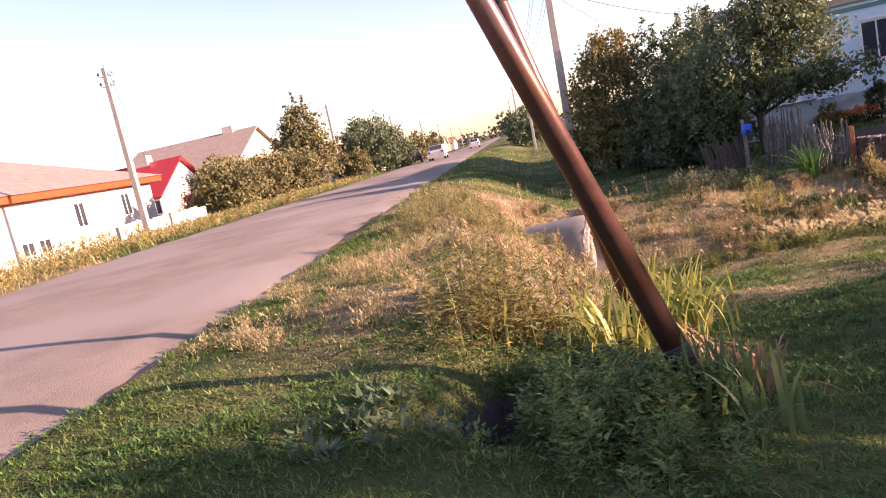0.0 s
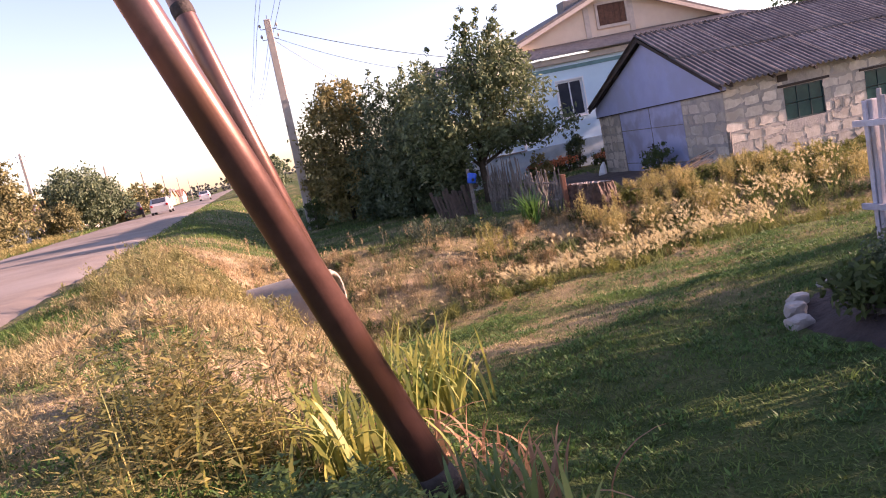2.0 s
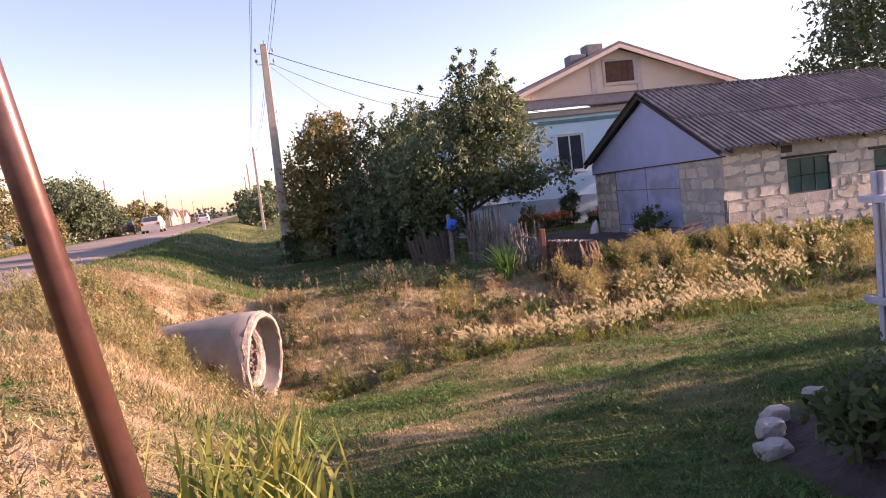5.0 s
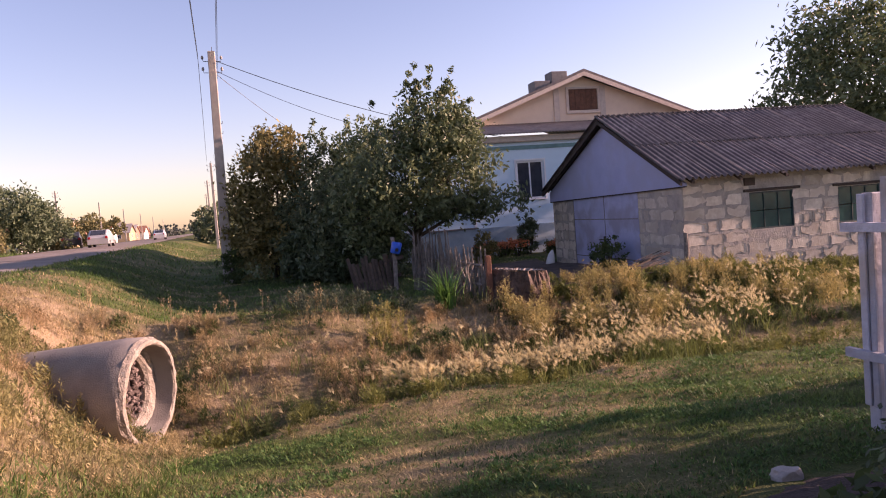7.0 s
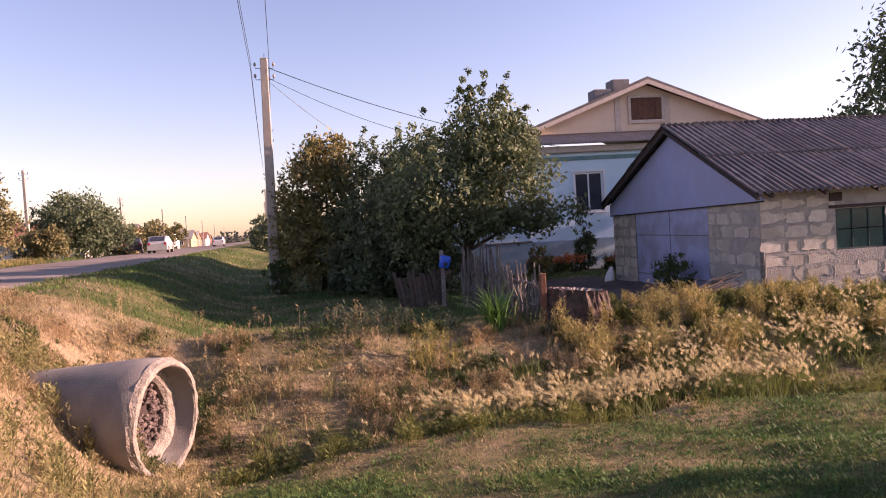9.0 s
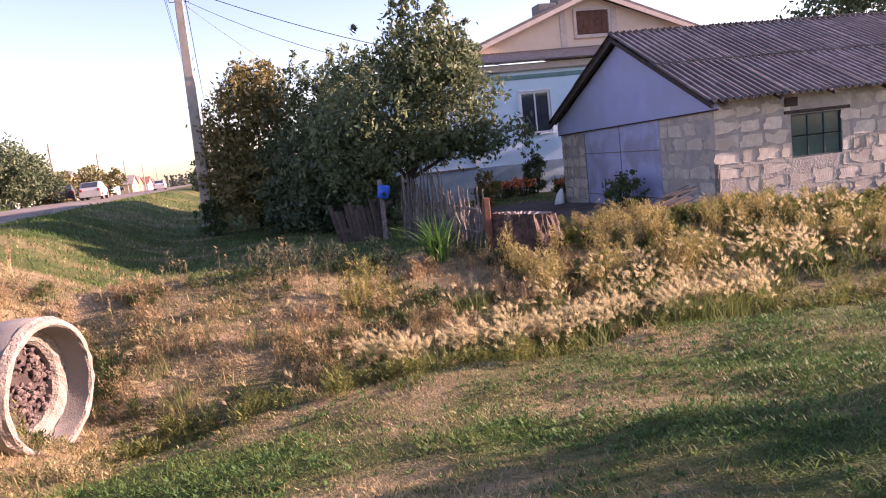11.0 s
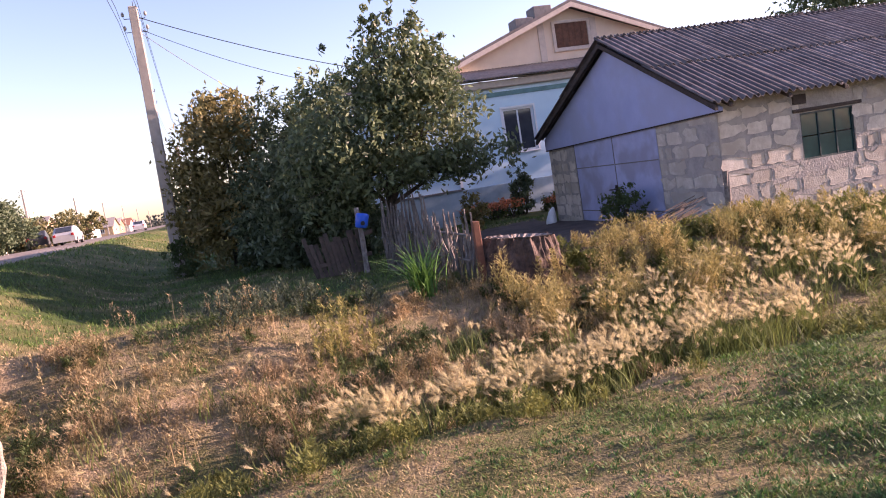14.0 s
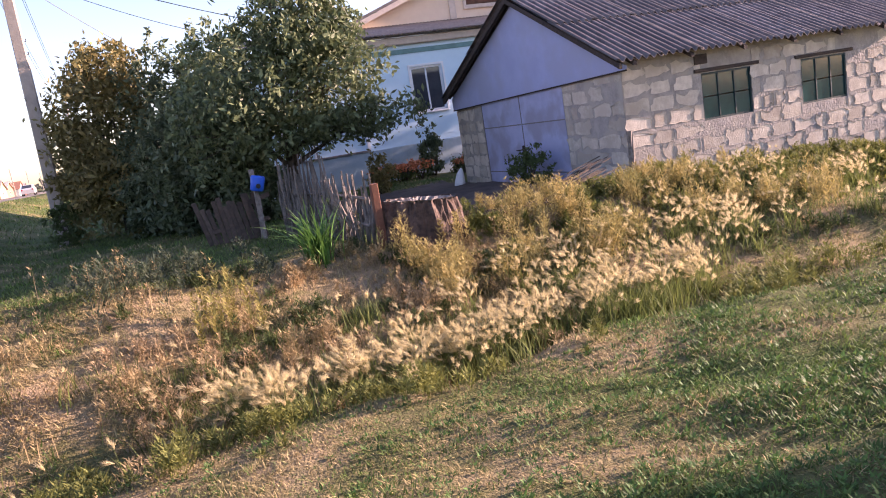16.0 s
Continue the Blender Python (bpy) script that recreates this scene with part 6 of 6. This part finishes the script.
roadside_house()
M_REDROOF = mat("red_metal_roof", (0.36, 0.03, 0.035), (0.3, 0.025, 0.03), 2, 0.5)
gabled_house("red_roofed_house", -44, -34.2, 46.0, 53.5, 0.6, 3.0, 5.5, mat("pink_brick", (0.5, 0.32, 0.27), (0.44, 0.27, 0.23), 5, 0.9), M_REDROOF, "small house with a bright red metal roof and white gable", M_WHITE, True)
gabled_house("grey_roofed_house", -50, -36.5, 64, 78, 0.5, 4.6, 8.2, mat("ochre_wall", (0.5, 0.4, 0.3), None, 3, 0.9), mat("brown_slate", (0.3, 0.24, 0.2), (0.24, 0.19, 0.16), 2, 0.9), "larger house with a brown slate roof behind bushes")
car(-17.3, 69.0, 4, (0.55, 0.54, 0.53), "silver hatchback parked at the road edge")
car(-20.6, 73.0, 12, (0.05, 0.05, 0.06), "dark saloon parked off the road")
car(-19.0, 120.0, 4, (0.7, 0.7, 0.7), "white car far down the road")
distance()
all_plants()
weeds()
goldenrod()
eroded_hole()
iris("iris_clump", -5.28, 2.4, 56, 0.46, 0.13, mat("green_iris_leaves", (0.15, 0.2, 0.07), (0.085, 0.14, 0.05), 3, 0.5, bump=0, island=0.35, translucent=0.3), "iris clump with grey-green sword leaves at the strut", 401)
iris("iris_clump", -5.18, 2.9, 44, 0.38, 0.16, M_IRISDRY, "withered drooping iris leaves at the strut", 402, 0.6)
iris("iris_clump", -5.25, 4.75, 95, 0.74, 0.17, M_IRIS, "yellow-green iris clump by the second strut", 403)
iris("iris_clump", -5.02, 5.05, 40, 0.72, 0.12, M_IRIS, "tall yellow-green iris fan at the clump's edge", 407)
iris("iris_clump", -5.8, 3.5, 95, 0.52, 0.2, M_IRIS, "iris clump between the struts", 404, 0.4)
iris("iris_clump", -5.35, 3.6, 44, 0.36, 0.2, M_IRISDRY, "withered iris leaves between the struts", 405, 0.6)
iris("green_iris", -0.7, 15.1, 110, 0.98, 0.08, M_IRISDEEP, "deep green iris clump before the old fence", 406, 0.45)
foxtails()
turf()
